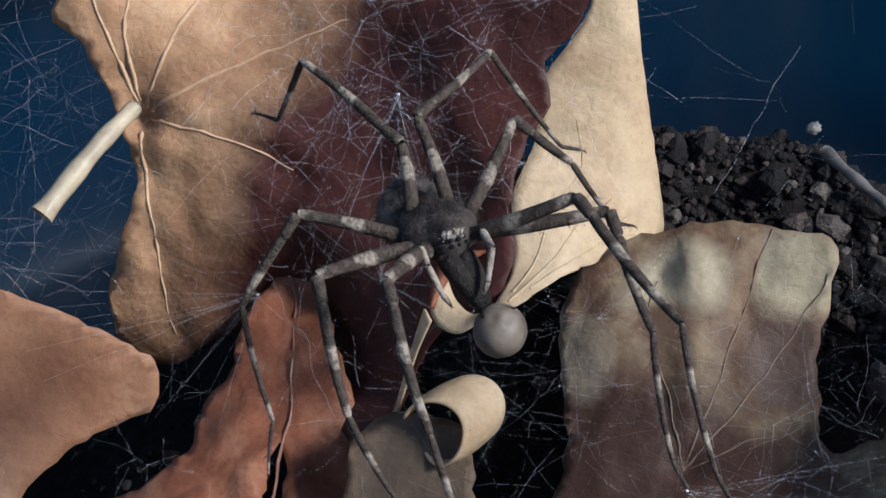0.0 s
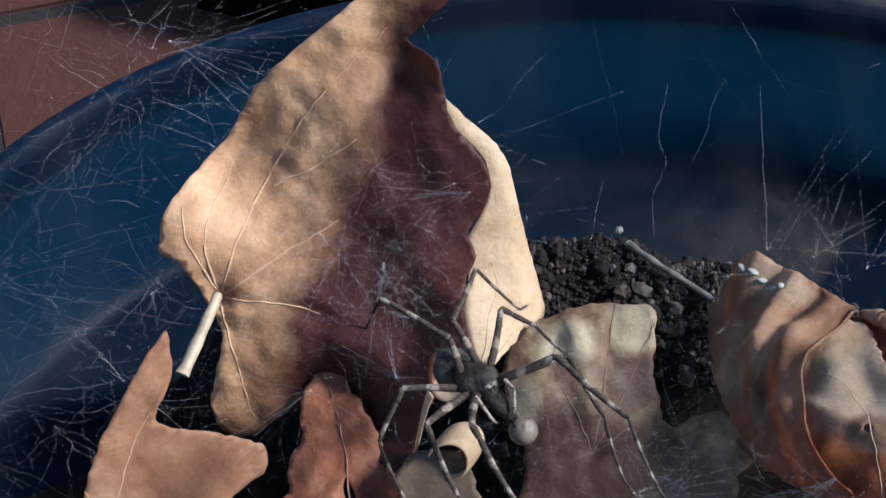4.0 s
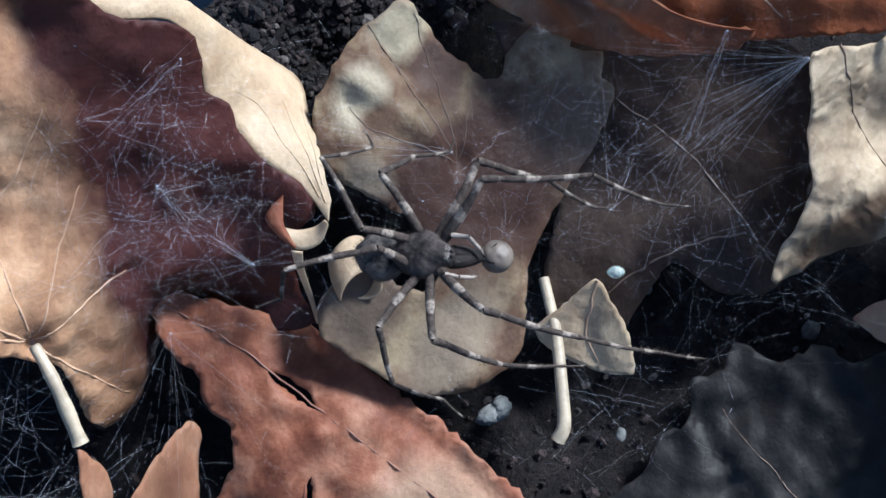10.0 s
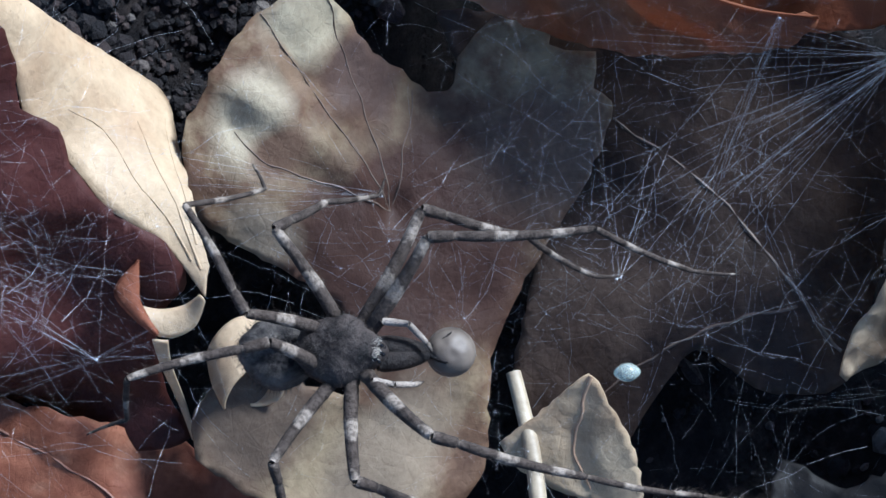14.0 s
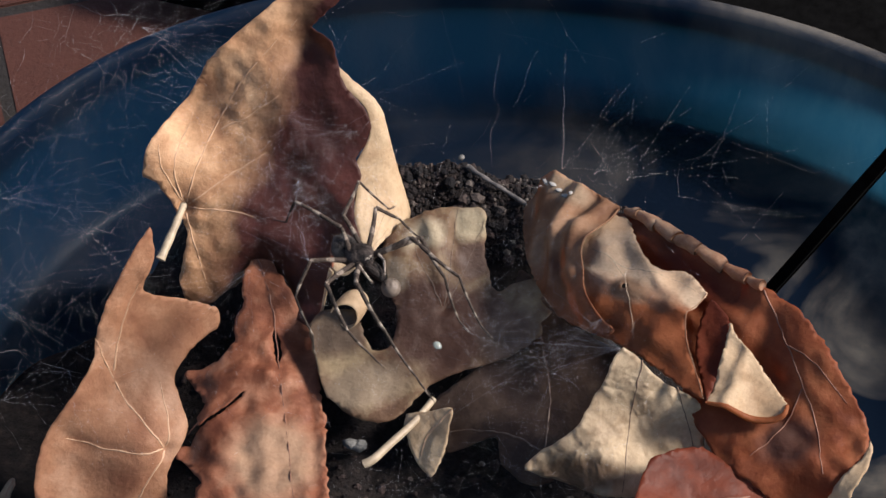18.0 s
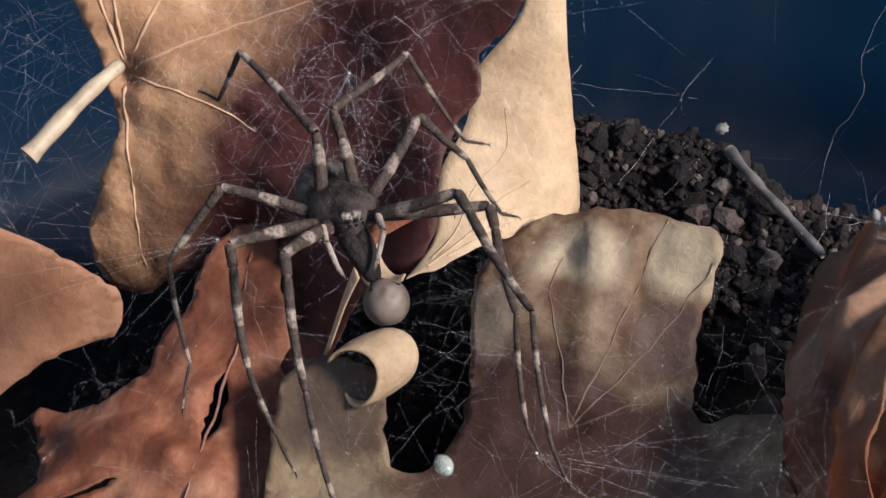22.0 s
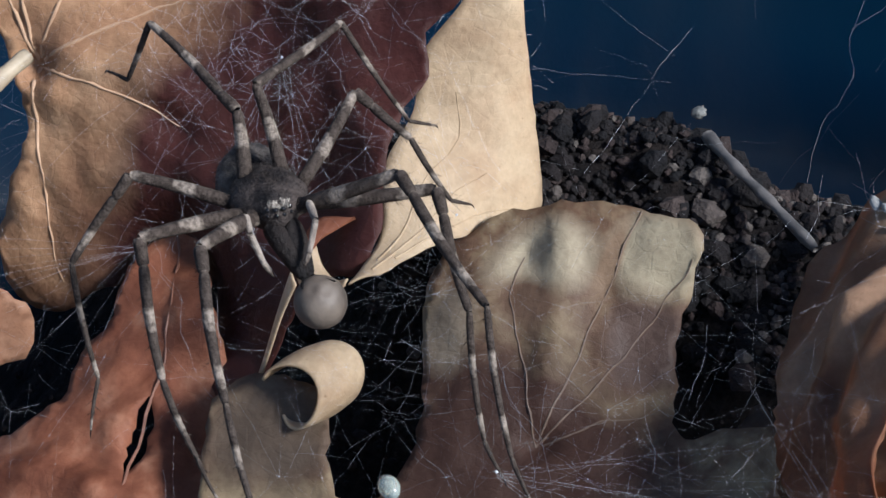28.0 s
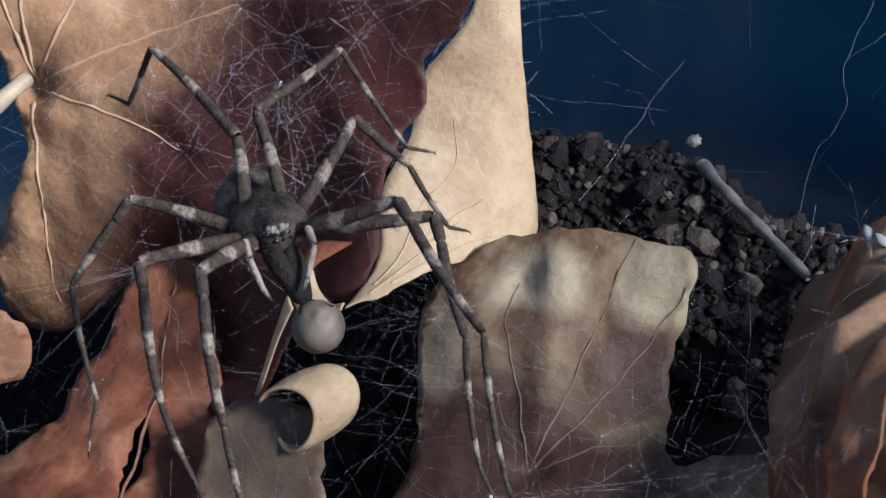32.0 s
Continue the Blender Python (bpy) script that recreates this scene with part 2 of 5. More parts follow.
def plastic_material(name, a, b, rough, glow, gloss):
    """Scuffed plastic with soft beige streaks, stronger to the right; glow: the colour of light that comes through its
    wall.
    """
    n = Nodes(name)
    c = n.ramp(n.noise(18, 5, 0.6), [(0.3, a), (0.7, b)])
    mp = n.t.nodes.new("ShaderNodeMapping")
    n.put(mp.inputs[0], n.co)
    mp.inputs[2].default_value, mp.inputs[3].default_value = (0.0, 0.5, 0.0), (1.3, 1.3, 0.4)
    pale_streak = n.math("MULTIPLY", n.ramp(n.noise(15, 5, 0.55, co=mp.outputs[0], distort=0.9), [(0.44, (0, 0, 0)), (0.64, (1, 1, 1))]), n.ramp(n.noise(70, 5, 0.6, co=mp.outputs[0]), [(0.3, (0.35,) * 3), (0.7, (1, 1, 1))]))
    # streaks strengthen towards +x: the brighter lit side is put into the colour
    lit_side = n.ramp(n.add("ShaderNodeSeparateXYZ", Vector=n.co).outputs[0], [(0.0, (0.06,) * 3), (0.15, (1, 1, 1))])
    c = n.mix(n.math("MULTIPLY", n.math("MULTIPLY", pale_streak, lit_side), 0.85), c, (0.26, 0.235, 0.19))
    normal = n.bump(n.noise(500, 3), 0.12, 0.0006)
    n.done(c, n.ramp(n.noise(60, 6), [(0.3, (rough,) * 3), (0.7, (rough + 0.16,) * 3)]), normal, spec=gloss)
    tr = n.add("ShaderNodeBsdfTranslucent", Color=glow, Normal=normal)
    mixer = n.add("ShaderNodeMixShader", Fac=0.18)
    n.t.links.new(n.b.outputs[0], mixer.inputs[1])
    n.t.links.new(tr.outputs[0], mixer.inputs[2])
    n.t.links.new(mixer.outputs[0], n.out.inputs[0])
    return n.m


M["blue_plastic"] = plastic_material("blue_plastic", (0.002, 0.005, 0.012), (0.003, 0.008, 0.018), 0.45, (0.06, 0.38, 0.64), 0.05)
n = Nodes("black_rubber")
M["black_rubber"] = n.done(n.ramp(n.noise(200, 4), [(0.3, (0.001,) * 3), (0.7, (0.0035,) * 3)]), 0.9, n.bump(n.noise(600), 0.3, 0.0005), spec=0.03)


def brick_material():
    n = Nodes("clay_brick")
    r = n.t.nodes.new("ShaderNodeObjectInfo").outputs["Random"]
    c = n.mix(n.noise(45, 6, 0.7), n.ramp(r, [(0, (0.050, 0.017, 0.011)), (1, (0.068, 0.024, 0.016))]), (0.033, 0.012, 0.009))
    return n.done(c, 0.85, n.bump(n.noise(300, 7, 0.7), 0.5, 0.002), spec=0.25)


M["brick"] = brick_material()
n = Nodes("mortar")
mp = n.t.nodes.new("ShaderNodeMapping")
n.put(mp.inputs[0], n.co)
mp.inputs[1].default_value, mp.inputs[2].default_value = (0, 0.049, 0), (0, 0, radians(-24))
pattern = n.add("ShaderNodeTexBrick", Vector=mp.outputs[0], Color1=(0.068, 0.024, 0.016), Color2=(0.050, 0.017, 0.012), Mortar=(0.008, 0.006, 0.005), Scale=1.0, Mortar_Size=0.0035, Brick_Width=0.2, Row_Height=0.098)
M["mortar"] = n.done(n.mix(0.5, pattern.outputs[0], n.ramp(n.noise(60, 6), [(0.3, (0.35,) * 3), (0.7, (1, 1, 1))]), "MULTIPLY"), 0.95, n.bump(n.noise(400, 6), 0.6, 0.002))


def spider_skin(name, a, b, rough=0.5):
    n = Nodes(name)
    return n.done(n.ramp(n.noise(420, 5, 0.65), [(0.36, a), (0.64, b)]), rough, n.bump(n.noise(1300, 5, 0.7), 0.8, 0.0006), spec=0.2)


M["carapace"] = spider_skin("carapace", (0.007, 0.006, 0.006), (0.062, 0.049, 0.043), 0.6)
M["abdomen"] = spider_skin("abdomen", (0.008, 0.007, 0.008), (0.12, 0.105, 0.093), 0.65)
M["jaw"] = spider_skin("jaw", (0.006, 0.005, 0.005), (0.020, 0.015, 0.013), 0.55)
M["palp"] = spider_skin("palp", (0.16, 0.13, 0.11), (0.34, 0.29, 0.24))
n = Nodes("eye")
M["eye"] = n.done((0.004, 0.004, 0.005), 0.05)


def leg_material():
    """Grey-brown, mottled, with paler rings along each joint's length."""
    n = Nodes("banded_leg")
    sep = n.add("ShaderNodeSeparateXYZ", Vector=n.co)
    wob = n.math("ADD", n.math("MULTIPLY", sep.outputs[2], 1050.0), n.math("MULTIPLY", n.noise(420, 4), 6.0))
    ring = n.ramp(n.math("SINE", wob), [(0.2, (0, 0, 0)), (0.95, (1, 1, 1))])
    c = n.mix(ring, (0.058, 0.045, 0.037), (0.245, 0.205, 0.168))
    c = n.mix(0.6, c, n.ramp(n.noise(1300, 5, 0.7), [(0.40, (0.18, 0.15, 0.13)), (0.56, (1, 1, 1))]), "MULTIPLY")
    return n.done(c, 0.8, n.bump(n.noise(2500, 4), 0.8, 0.0003), spec=0.15)


M["leg"] = leg_material()
n = Nodes("pale_hair")
M["pale_hair"] = n.done((0.42, 0.38, 0.33), 0.5)
n = Nodes("ball_skin")
c = n.ramp(n.noise(260, 4, 0.5), [(0.35, (0.072, 0.055, 0.042)), (0.65, (0.145, 0.116, 0.09))])
M["ball"] = n.done(c, 0.62, n.bump(n.noise(900, 3), 0.25, 0.0002))
n = Nodes("drop")
M["drop"] = n.done((0.62, 0.69, 0.62), 0.10)
n.b.inputs["Transmission Weight"].default_value = 0.7
n = Nodes("silk")
M["silk"] = n.done((0.60, 0.61, 0.64), 0.3, spec=0.8)
M["twig"] = vein_material("twig", (0.04, 0.038, 0.036), (0.11, 0.10, 0.093))
n = Nodes("pale_grit")
M["grit"] = n.done(n.ramp(n.noise(500, 5), [(0.3, (0.06, 0.063, 0.06)), (0.7, (0.17, 0.17, 0.155))]), 0.7, n.bump(n.noise(900), 0.5, 0.0005))
n = Nodes("chalk")
M["chalk"] = n.done(n.ramp(n.noise(600, 5), [(0.3, (0.16, 0.16, 0.155)), (0.7, (0.42, 0.41, 0.38))]), 0.8, n.bump(n.noise(900), 0.5, 0.0004))
# iridescent reflection on the tub's lip, painted as colour bands
n = Nodes("rainbow_reflection")
hue = n.noise(55, 4, 0.55, distort=1.8)
M["film"] = n.done(n.ramp(hue, [(0.3, (0.01, 0.03, 0.08)), (0.45, (0.03, 0.09, 0.11)), (0.53, (0.14, 0.12, 0.06)), (0.62, (0.09, 0.04, 0.12)), (0.75, (0.02, 0.07, 0.15))]), 0.3, spec=0.12)


# ---- building tools ----
def mesh_of(name, bm, material, smooth=True):
    me = bpy.data.meshes.new(name)
    bm.to_mesh(me)
    bm.free()
    me.materials.append(material)
    if smooth:
        me.polygons.foreach_set("use_smooth", [True] * len(me.polygons))
    return me


def part(name, bm, material, parent, label="", m=None, smooth=True):
    ob = new(name, mesh_of(name, bm, material, smooth))
    ob.parent = parent
    if m is not None:
        ob.matrix_basis = m
    return tagged(ob, label=label)


def thing(name, m, label, category, group="", kind=""):
    ob = new(name)
    ob.empty_display_size = 0.005
    ob.matrix_basis = m
    return tagged(ob, label, category, group, kind)


def smooth_outline(pts, step, jag, rng, closed=True):
    """A closed spline through pts, with a ragged margin."""
    out = []
    k = len(pts)
    for i in range(k):
        p0, p1, p2, p3 = (Vector(pts[(i + j) % k]) for j in (-1, 0, 1, 2))
        steps = max(2, int((p2 - p1).length / step))
        for s in range(steps):
            t = s / steps
            sp = 0.5 * ((2 * p1) + (p2 - p0) * t + (2 * p0 - 5 * p1 + 4 * p2 - p3) * t * t + (3 * p1 - p0 - 3 * p2 + p3) * t ** 3)
            out.append(sp.lerp(p1.lerp(p2, t), 0.35) + Vector((rng.uniform(-1, 1), rng.uniform(-1, 1))) * jag)
    return out


def inside(p, poly):
    c = False
    for a, b in zip(poly, poly[1:] + poly[:1]):
        if (a.y > p.y) != (b.y > p.y) and p.x < (b.x - a.x) * (p.y - a.y) / (b.y - a.y) + a.x:
            c = not c
    return c


def relief(points, soft):
    """A smooth height over (x, y) through about the heights points gives, in mm."""
    a = np.array(points, float)

    def h(x, y):
        w = 1 / ((a[:, 0] - x) ** 2 + (a[:, 1] - y) ** 2 + soft) ** 1.5
        return float((w * a[:, 2]).sum() / w.sum())
    return h


from mathutils.geometry import delaunay_2d_cdt


def leaf_sheet(outline, height, seed, step=1.3, jag=0.22, crinkle=0.5, thick=0.2, holes=(), bend=None):
    """A leaf blade as a closed thin solid. outline and height in mm, in the blade's own plane."""
    rng = random.Random(seed)
    edge = smooth_outline(outline, step, jag, rng)
    rings = [edge] + [smooth_outline(hl, step * 0.6, jag * 0.5, rng) for hl in holes]
    xs, ys = [p.x for p in edge], [p.y for p in edge]
    pts = [p for r in rings for p in r]
    x, row = min(xs), 0
    y = min(ys)
    while y < max(ys):
        x = min(xs) + (0.5 * step if row % 2 else 0)
        while x < max(xs):
            p = Vector((x + rng.uniform(-0.2, 0.2) * step, y + rng.uniform(-0.2, 0.2) * step))
            if inside(p, edge) and not any(inside(p, r) for r in rings[1:]) and min((p - q).length_squared for r in rings for q in r) > (0.45 * step) ** 2:
                pts.append(p)
            x += step
        y += step * 0.87
        row += 1
    edges, s = [], 0
    for r in rings:
        edges += [(s + i, s + (i + 1) % len(r)) for i in range(len(r))]
        s += len(r)
    v2, _, faces, *_ = delaunay_2d_cdt(pts, edges, [], 0, 1e-6)
    faces = [f for f in faces if max((v2[a] - v2[b]).length for a, b in zip(f, f[1:] + f[:1])) < 5 * step]
    faces = [f for f in faces if inside(sum((v2[i] for i in f), Vector((0, 0))) / len(f), edge) and not any(inside(sum((v2[i] for i in f), Vector((0, 0))) / len(f), r) for r in rings[1:])]
    bm = bmesh.new()
    off = Vector((seed * 13.7, seed * 5.1, 0))

    def place(p):
        hh = height(p.x, p.y) + crinkle * (noise.noise(Vector((p.x, p.y, 0)) * 0.09 + off) * 1.6 + noise.noise(Vector((p.x, p.y, 0)) * 0.25 + off) * 0.6)
        q = Vector((p.x, p.y, hh))
        return (bend(q) if bend else q) * MM
    vs = [bm.verts.new(place(p)) for p in v2]
    for f in faces:
        try:
            bm.faces.new([vs[i] for i in f])
        except ValueError:
            pass
    loose = [v for v in bm.verts if not v.link_faces]
    bmesh.ops.delete(bm, geom=loose, context="VERTS")
    bmesh.ops.recalc_face_normals(bm, faces=bm.faces)
    if sum(f.normal.z for f in bm.faces) < 0:
        bmesh.ops.reverse_faces(bm, faces=bm.faces)
    bmesh.ops.solidify(bm, geom=list(bm.faces), thickness=thick * MM)
    return bm, place


def ridge(path, place, w0, w1, lift=0.16):
    """A raised vein that follows the blade along path (mm), thinning from w0 to w1."""
    bm = bmesh.new()
    pts = [Vector((p.x, p.y)) + Vector((noise.noise(p * 0.3), noise.noise(p * 0.3 + Vector((9, 0, 0))))) * 0.5 for p in spline3([(*q, 0) for q in path], 9)]
    rows = []
    for i, p in enumerate(pts):
        d = (pts[min(i + 1, len(pts) - 1)] - pts[max(i - 1, 0)]).normalized()
        sd = Vector((-d.y, d.x))
        w = (w0 + (w1 - w0) * i / (len(pts) - 1)) / 2
        row = []
        for o, up in ((-1.4, -0.5), (-0.7, 0.7), (0, 1.0), (0.7, 0.7), (1.4, -0.5)):
            q = place(p + sd * w * o)
            row.append(bm.verts.new(q + Vector((0, 0, up * (lift + w * 0.2) * MM))))
        rows.append(row)
    for r, s in zip(rows, rows[1:]):
        for j in range(4):
            bm.faces.new((r[j], r[j + 1], s[j + 1], s[j]))
    return bm


def tube(pts, radii, sides=8, bm=None, cap=True):
    """A round rod along pts (metres)."""
    bm = bm or bmesh.new()
    pts = [Vector(p) for p in pts]
    up = Vector((0.31, 0.17, 0.93))
    rings = []
    for i, p in enumerate(pts):
        d = (pts[min(i + 1, len(pts) - 1)] - pts[max(i - 1, 0)]).normalized()
        s = d.cross(up)
        s = s.normalized() if s.length > 1e-4 else Vector((1, 0, 0))
        t = s.cross(d)
        rings.append([bm.verts.new(p + (s * math.cos(2 * math.pi * j / sides) + t * math.sin(2 * math.pi * j / sides)) * radii[i]) for j in range(sides)])
    for a, b in zip(rings, rings[1:]):
        for j in range(sides):
            bm.faces.new((a[j], a[(j + 1) % sides], b[(j + 1) % sides], b[j]))
    if cap:
        bm.faces.new(rings[0]), bm.faces.new(rings[-1][::-1])
    return bm


def spline3(pts, per=8):
    """Points along a smooth curve through pts."""
    pts = [Vector(p) for p in pts]
    out = []
    for i in range(len(pts) - 1):
        p0, p1, p2, p3 = pts[max(i - 1, 0)], pts[i], pts[i + 1], pts[min(i + 2, len(pts) - 1)]
        for s in range(per):
            t = s / per
            out.append(0.5 * ((2 * p1) + (p2 - p0) * t + (2 * p0 - 5 * p1 + 4 * p2 - p3) * t * t + (3 * p1 - p0 - 3 * p2 + p3) * t ** 3))
    return out + [pts[-1]]


def blob(centre, axes, m, seg=24, bumpy=0.0, shape=None):
    bm = bmesh.new()
    bmesh.ops.create_uvsphere(bm, u_segments=seg, v_segments=seg // 2 + 2, radius=1.0)
    for v in bm.verts:
        p = Vector((v.co.x * axes[0], v.co.y * axes[1], v.co.z * axes[2]))
        if shape:
            p = shape(v.co, p)
        p *= 1 + bumpy * noise.noise(v.co * 3)
        v.co = m @ (Vector(centre) + p)
    return bm


# ---- the tub, the soil in it and the paving ----
TUB = (0.025, 0.0, 0.183, 0.1555)  # centre x, y and half width, half depth at the rim


def oval(k, z, n=128, power=2.15):
    out = []
    for i in range(n):
        a = 2 * math.pi * i / n
        c, s = math.cos(a), math.sin(a)
        r = (abs(c) ** power + abs(s) ** power) ** (-1 / power)
        out.append(Vector((TUB[0] + TUB[2] * k * r * c, TUB[1] + TUB[3] * k * r * s, z)))
    return out


def skin(rings, closed=True):
    bm = bmesh.new()
    vs = [[bm.verts.new(p) for p in r] for r in rings]
    k = len(vs[0])
    for a, b in zip(vs, vs[1:]):
        for i in range(k if closed else k - 1):
            bm.faces.new((a[i], a[(i + 1) % k], b[(i + 1) % k], b[i]))
    return bm


tub = thing("tub", Matrix(), "dark blue glossy plastic tub with soil and dead leaves", "tub")
part("wall", skin([oval(k, z) for k, z in ((0.02, -0.0755), (0.5, -0.0755), (0.925, -0.0755), (0.945, -0.0735), (0.954, -0.068), (0.962, -0.052), (0.975, -0.033), (0.985, -0.022))]), M["blue_plastic"], tub)
part("rim", skin([oval(k, z) for k, z in ((0.985, -0.0225), (0.99, -0.0195), (1.0, -0.0185), (1.012, -0.0195), (1.017, -0.023), (1.014, -0.028), (1.011, -0.028), (1.010, -0.024), (1.003, -0.0215))]), M["blue_plastic"], tub, "rounded blue lip")


def ease(a, b, v):
    v = min(1, max(0, (v - a) / (b - a)))
    return v * v * (3 - 2 * v)


def soil_height(x, y):
    top = -0.030 + 0.036 * ease(-0.012, 0.050, y) - 0.030 * ease(0.020, 0.060, -x) * (1 - 0.6 * ease(0.02, 0.05, y)) - 0.016 * ease(0.03, 0.08, x)
    back = 1 / (1 + math.exp((y - 0.060) / 0.0045))
    right = 1 / (1 + math.exp((x - 0.088 + 0.25 * max(0, y)) / 0.006))
    left = 1 / (1 + math.exp(-(x + 0.090) / 0.008))
    lump = noise.noise(Vector((x, y, 0.3)) * 90) * 0.0032 + noise.noise(Vector((x, y, 0.7)) * 260) * 0.0014
    top += 0.007 * math.exp(-((x + 0.001) ** 2 + (y - 0.047) ** 2) / 0.013 ** 2)
    low = -0.0715 + (0.012 * min(1, -y / 0.05) if y < 0 else 0)
    # thin soil reaches far left, added to darken the floor in place of shade
    away = ((x + 0.022) / 0.138) ** 2 + ((y + 0.028) / 0.104) ** 2 + 0.5 * noise.noise(Vector((x, y, 5.0)) * 22)
    low += (-0.080 - low) * ease(0.75, 1.0, away)
    return low + (top + lump - low) * back * (right if y > -0.05 else 1) * left + 0.003 * (noise.noise(Vector((x, y, 2.0)) * 40)) * (1 - ease(0.75, 1.0, away))


bm = bmesh.new()
g = {}
for i in range(141):
    for j in range(111):
        x, y = -0.165 + 0.29 * i / 140, -0.14 + 0.23 * j / 110
        g[i, j] = bm.verts.new((x, y, soil_height(x, y)))
for i in range(140):
    for j in range(110):
        bm.faces.new((g[i, j], g[i + 1, j], g[i + 1, j + 1], g[i, j + 1]))
soil = new("soil", mesh_of("soil", bm, M["soil"]))
tagged(soil, "mound of dark crumbly soil in the tub", "soil", kind="stuff")

rng = random.Random(4)
verts, faces = [], []
ico = bmesh.new()
bmesh.ops.create_icosphere(ico, subdivisions=1, radius=1.0)
ico.verts.index_update()
ball_v, ball_f = [v.co.copy() for v in ico.verts], [[v.index for v in f.verts] for f in ico.faces]
ico.free()
for k in range(8200):
    x, y = rng.uniform(-0.09, 0.09), rng.uniform(-0.11, 0.066)
    if k > 3000:
        x, y = rng.uniform(-0.03, 0.05), rng.uniform(0.025, 0.068)
    r = rng.uniform(0.0003, 0.0009) * (2.4 if rng.random() < (0.10 if k % 3 else 0.03) else 1)
    z = soil_height(x, y) + r * 0.3
    o = len(verts)
    sq = Vector((rng.uniform(0.6, 1.3), rng.uniform(0.6, 1.3), rng.uniform(0.5, 1.0)))
    verts += [(x + v.x * r * sq.x * rng.uniform(0.75, 1.2), y + v.y * r * sq.y * rng.uniform(0.75, 1.2), z + v.z * r * sq.z) for v in ball_v]
    faces += [[o + i for i in f] for f in ball_f]
me = bpy.data.meshes.new("soil_crumbs")
me.from_pydata(verts, [], faces)
me.materials.append(M["crumb"])
tagged(new("soil_crumbs", me), "loose dark brown crumbs lying on the soil", "soil", kind="stuff")

# brick paving round the tub
ground = new("pavement", mesh_of("pavement", skin([[Vector((-6, -6, -0.088)), Vector((6, -6, -0.088))], [Vector((-6, 6, -0.088)), Vector((6, 6, -0.088))]], False), M["mortar"], False))
tagged(ground, "red-brown clay brick paving with dark joints", "paving", kind="structure")


def brick_mesh(l, w, h, bev):
    bm = bmesh.new()
    bmesh.ops.create_cube(bm, size=1.0)
    for v in bm.verts:
        v.co = Vector((v.co.x * l, v.co.y * w, v.co.z * h))
    bmesh.ops.bevel(bm, geom=list(bm.edges), offset=bev, segments=2, affect="EDGES")
    return mesh_of("brick", bm, M["brick"], False)


bricks = [brick_mesh(0.199, 0.0972, 0.06, 0.002), brick_mesh(0.1985, 0.097, 0.06, 0.003)]
rng = random.Random(8)
for r in range(-5, 9):
    for c in range(-5, 6):
        x, y = c * 0.2 + (0.1 if r % 2 else 0.0), r * 0.098
        ob = new("brick", bricks[rng.randrange(2)])
        ob.parent = ground
        ob.matrix_basis = pose(0, 0, 0, 0, 0, 24) @ pose(x, y, -0.1165 + rng.uniform(-0.001, 0.001), rng.uniform(-0.3, 0.3), rng.uniform(-0.3, 0.3), rng.uniform(-0.5, 0.5))

# a black stake that leans up out of the tub
stake = thing("stake", Matrix(), "flat matt black plastic stake leaning up out of the tub", "stake")
STAKE = spline3([(0.0775, 0.0478, -0.0690), (0.0894, 0.0390, -0.030), (0.0990, 0.0322, 0.0), (0.1085, 0.0256, 0.030), (0.1180, 0.0190, 0.060), (0.1310, 0.0098, 0.100), (0.1500, -0.0040, 0.160)], 4)
across, thick = Vector((0.0030, 0.0042, 0.0002)), Vector((-0.0011, 0.0006, 0.0006))
bm = skin([[p + across + thick, p + across - thick, p - across - thick, p - across + thick] for p in STAKE])
bm.verts.ensure_lookup_table()
bm.faces.new(bm.verts[-4:])
part("shaft", bm, M["black_rubber"], stake, smooth=False)
for s in (-1, 1):
    part("rib", tube([p + across * (0.86 * s) - thick * 0.9 for p in STAKE], [0.0006] * len(STAKE), 8), M["black_rubber"], stake, "raised edge rib")

# a second, darker tray beyond the rim; its rainbow strip is a painted rim reflection
tray = thing("tray", pose(0.060, 0.262, -0.05, 0, 0, -9), "dark plastic tray beside the tub, with a painted rainbow reflection of the rim", "tray")


def slab(l, w, h, bev, m):
    bm = bmesh.new()
    bmesh.ops.create_cube(bm, size=1.0)
    for v in bm.verts:
        v.co = m @ Vector((v.co.x * l, v.co.y * w, v.co.z * h))
    bmesh.ops.bevel(bm, geom=list(bm.edges), offset=bev, segments=2, affect="EDGES")
    return bm


part("base", slab(0.36, 0.17, 0.03, 0.004, Matrix.Translation((0, -0.015, -0.018))), M["black_rubber"], tray, smooth=False)
part("edge", slab(0.36, 0.007, 0.006, 0.001, Matrix.Translation((0.02, 0.03, 0.0))), M["black_rubber"], tray, "raised edge", smooth=False)
part("film", slab(0.11, 0.018, 0.001, 0.0003, Matrix.Translation((-0.093, -0.085, -0.002))), M["film"], tray, "rainbow strip painted as the rim's reflection", smooth=False)


# ---- leaves ----
def leaf(name, at, outline, heights, material, label, seed, veins=(), vein_w=(0.6, 0.16), soft=60, holes=(), group="dead leaves", vein_mat="vein", folds=(), **kw):
    ob = thing(name, at, label, "leaf", group)
    low = relief(heights, soft)
    folds = list(folds) + [(v, -0.55, 1.7) for v in veins]
    lines = [([Vector(q).to_2d() for q in spline3([(*p, 0) for p in line], 6)], up, width) for line, up, width in folds]

    def height(x, y):
        p = Vector((x, y))
        return low(x, y) + sum(up * math.exp(-min((p - q).length_squared for q in line) / width ** 2) for line, up, width in lines)
    bm, place = leaf_sheet(outline, height, seed, holes=holes, **kw)
    part("blade", bm, M[material], ob)
    for v in veins:
        part("vein", ridge(v, place, *vein_w), M[vein_mat], ob)
    return ob, place


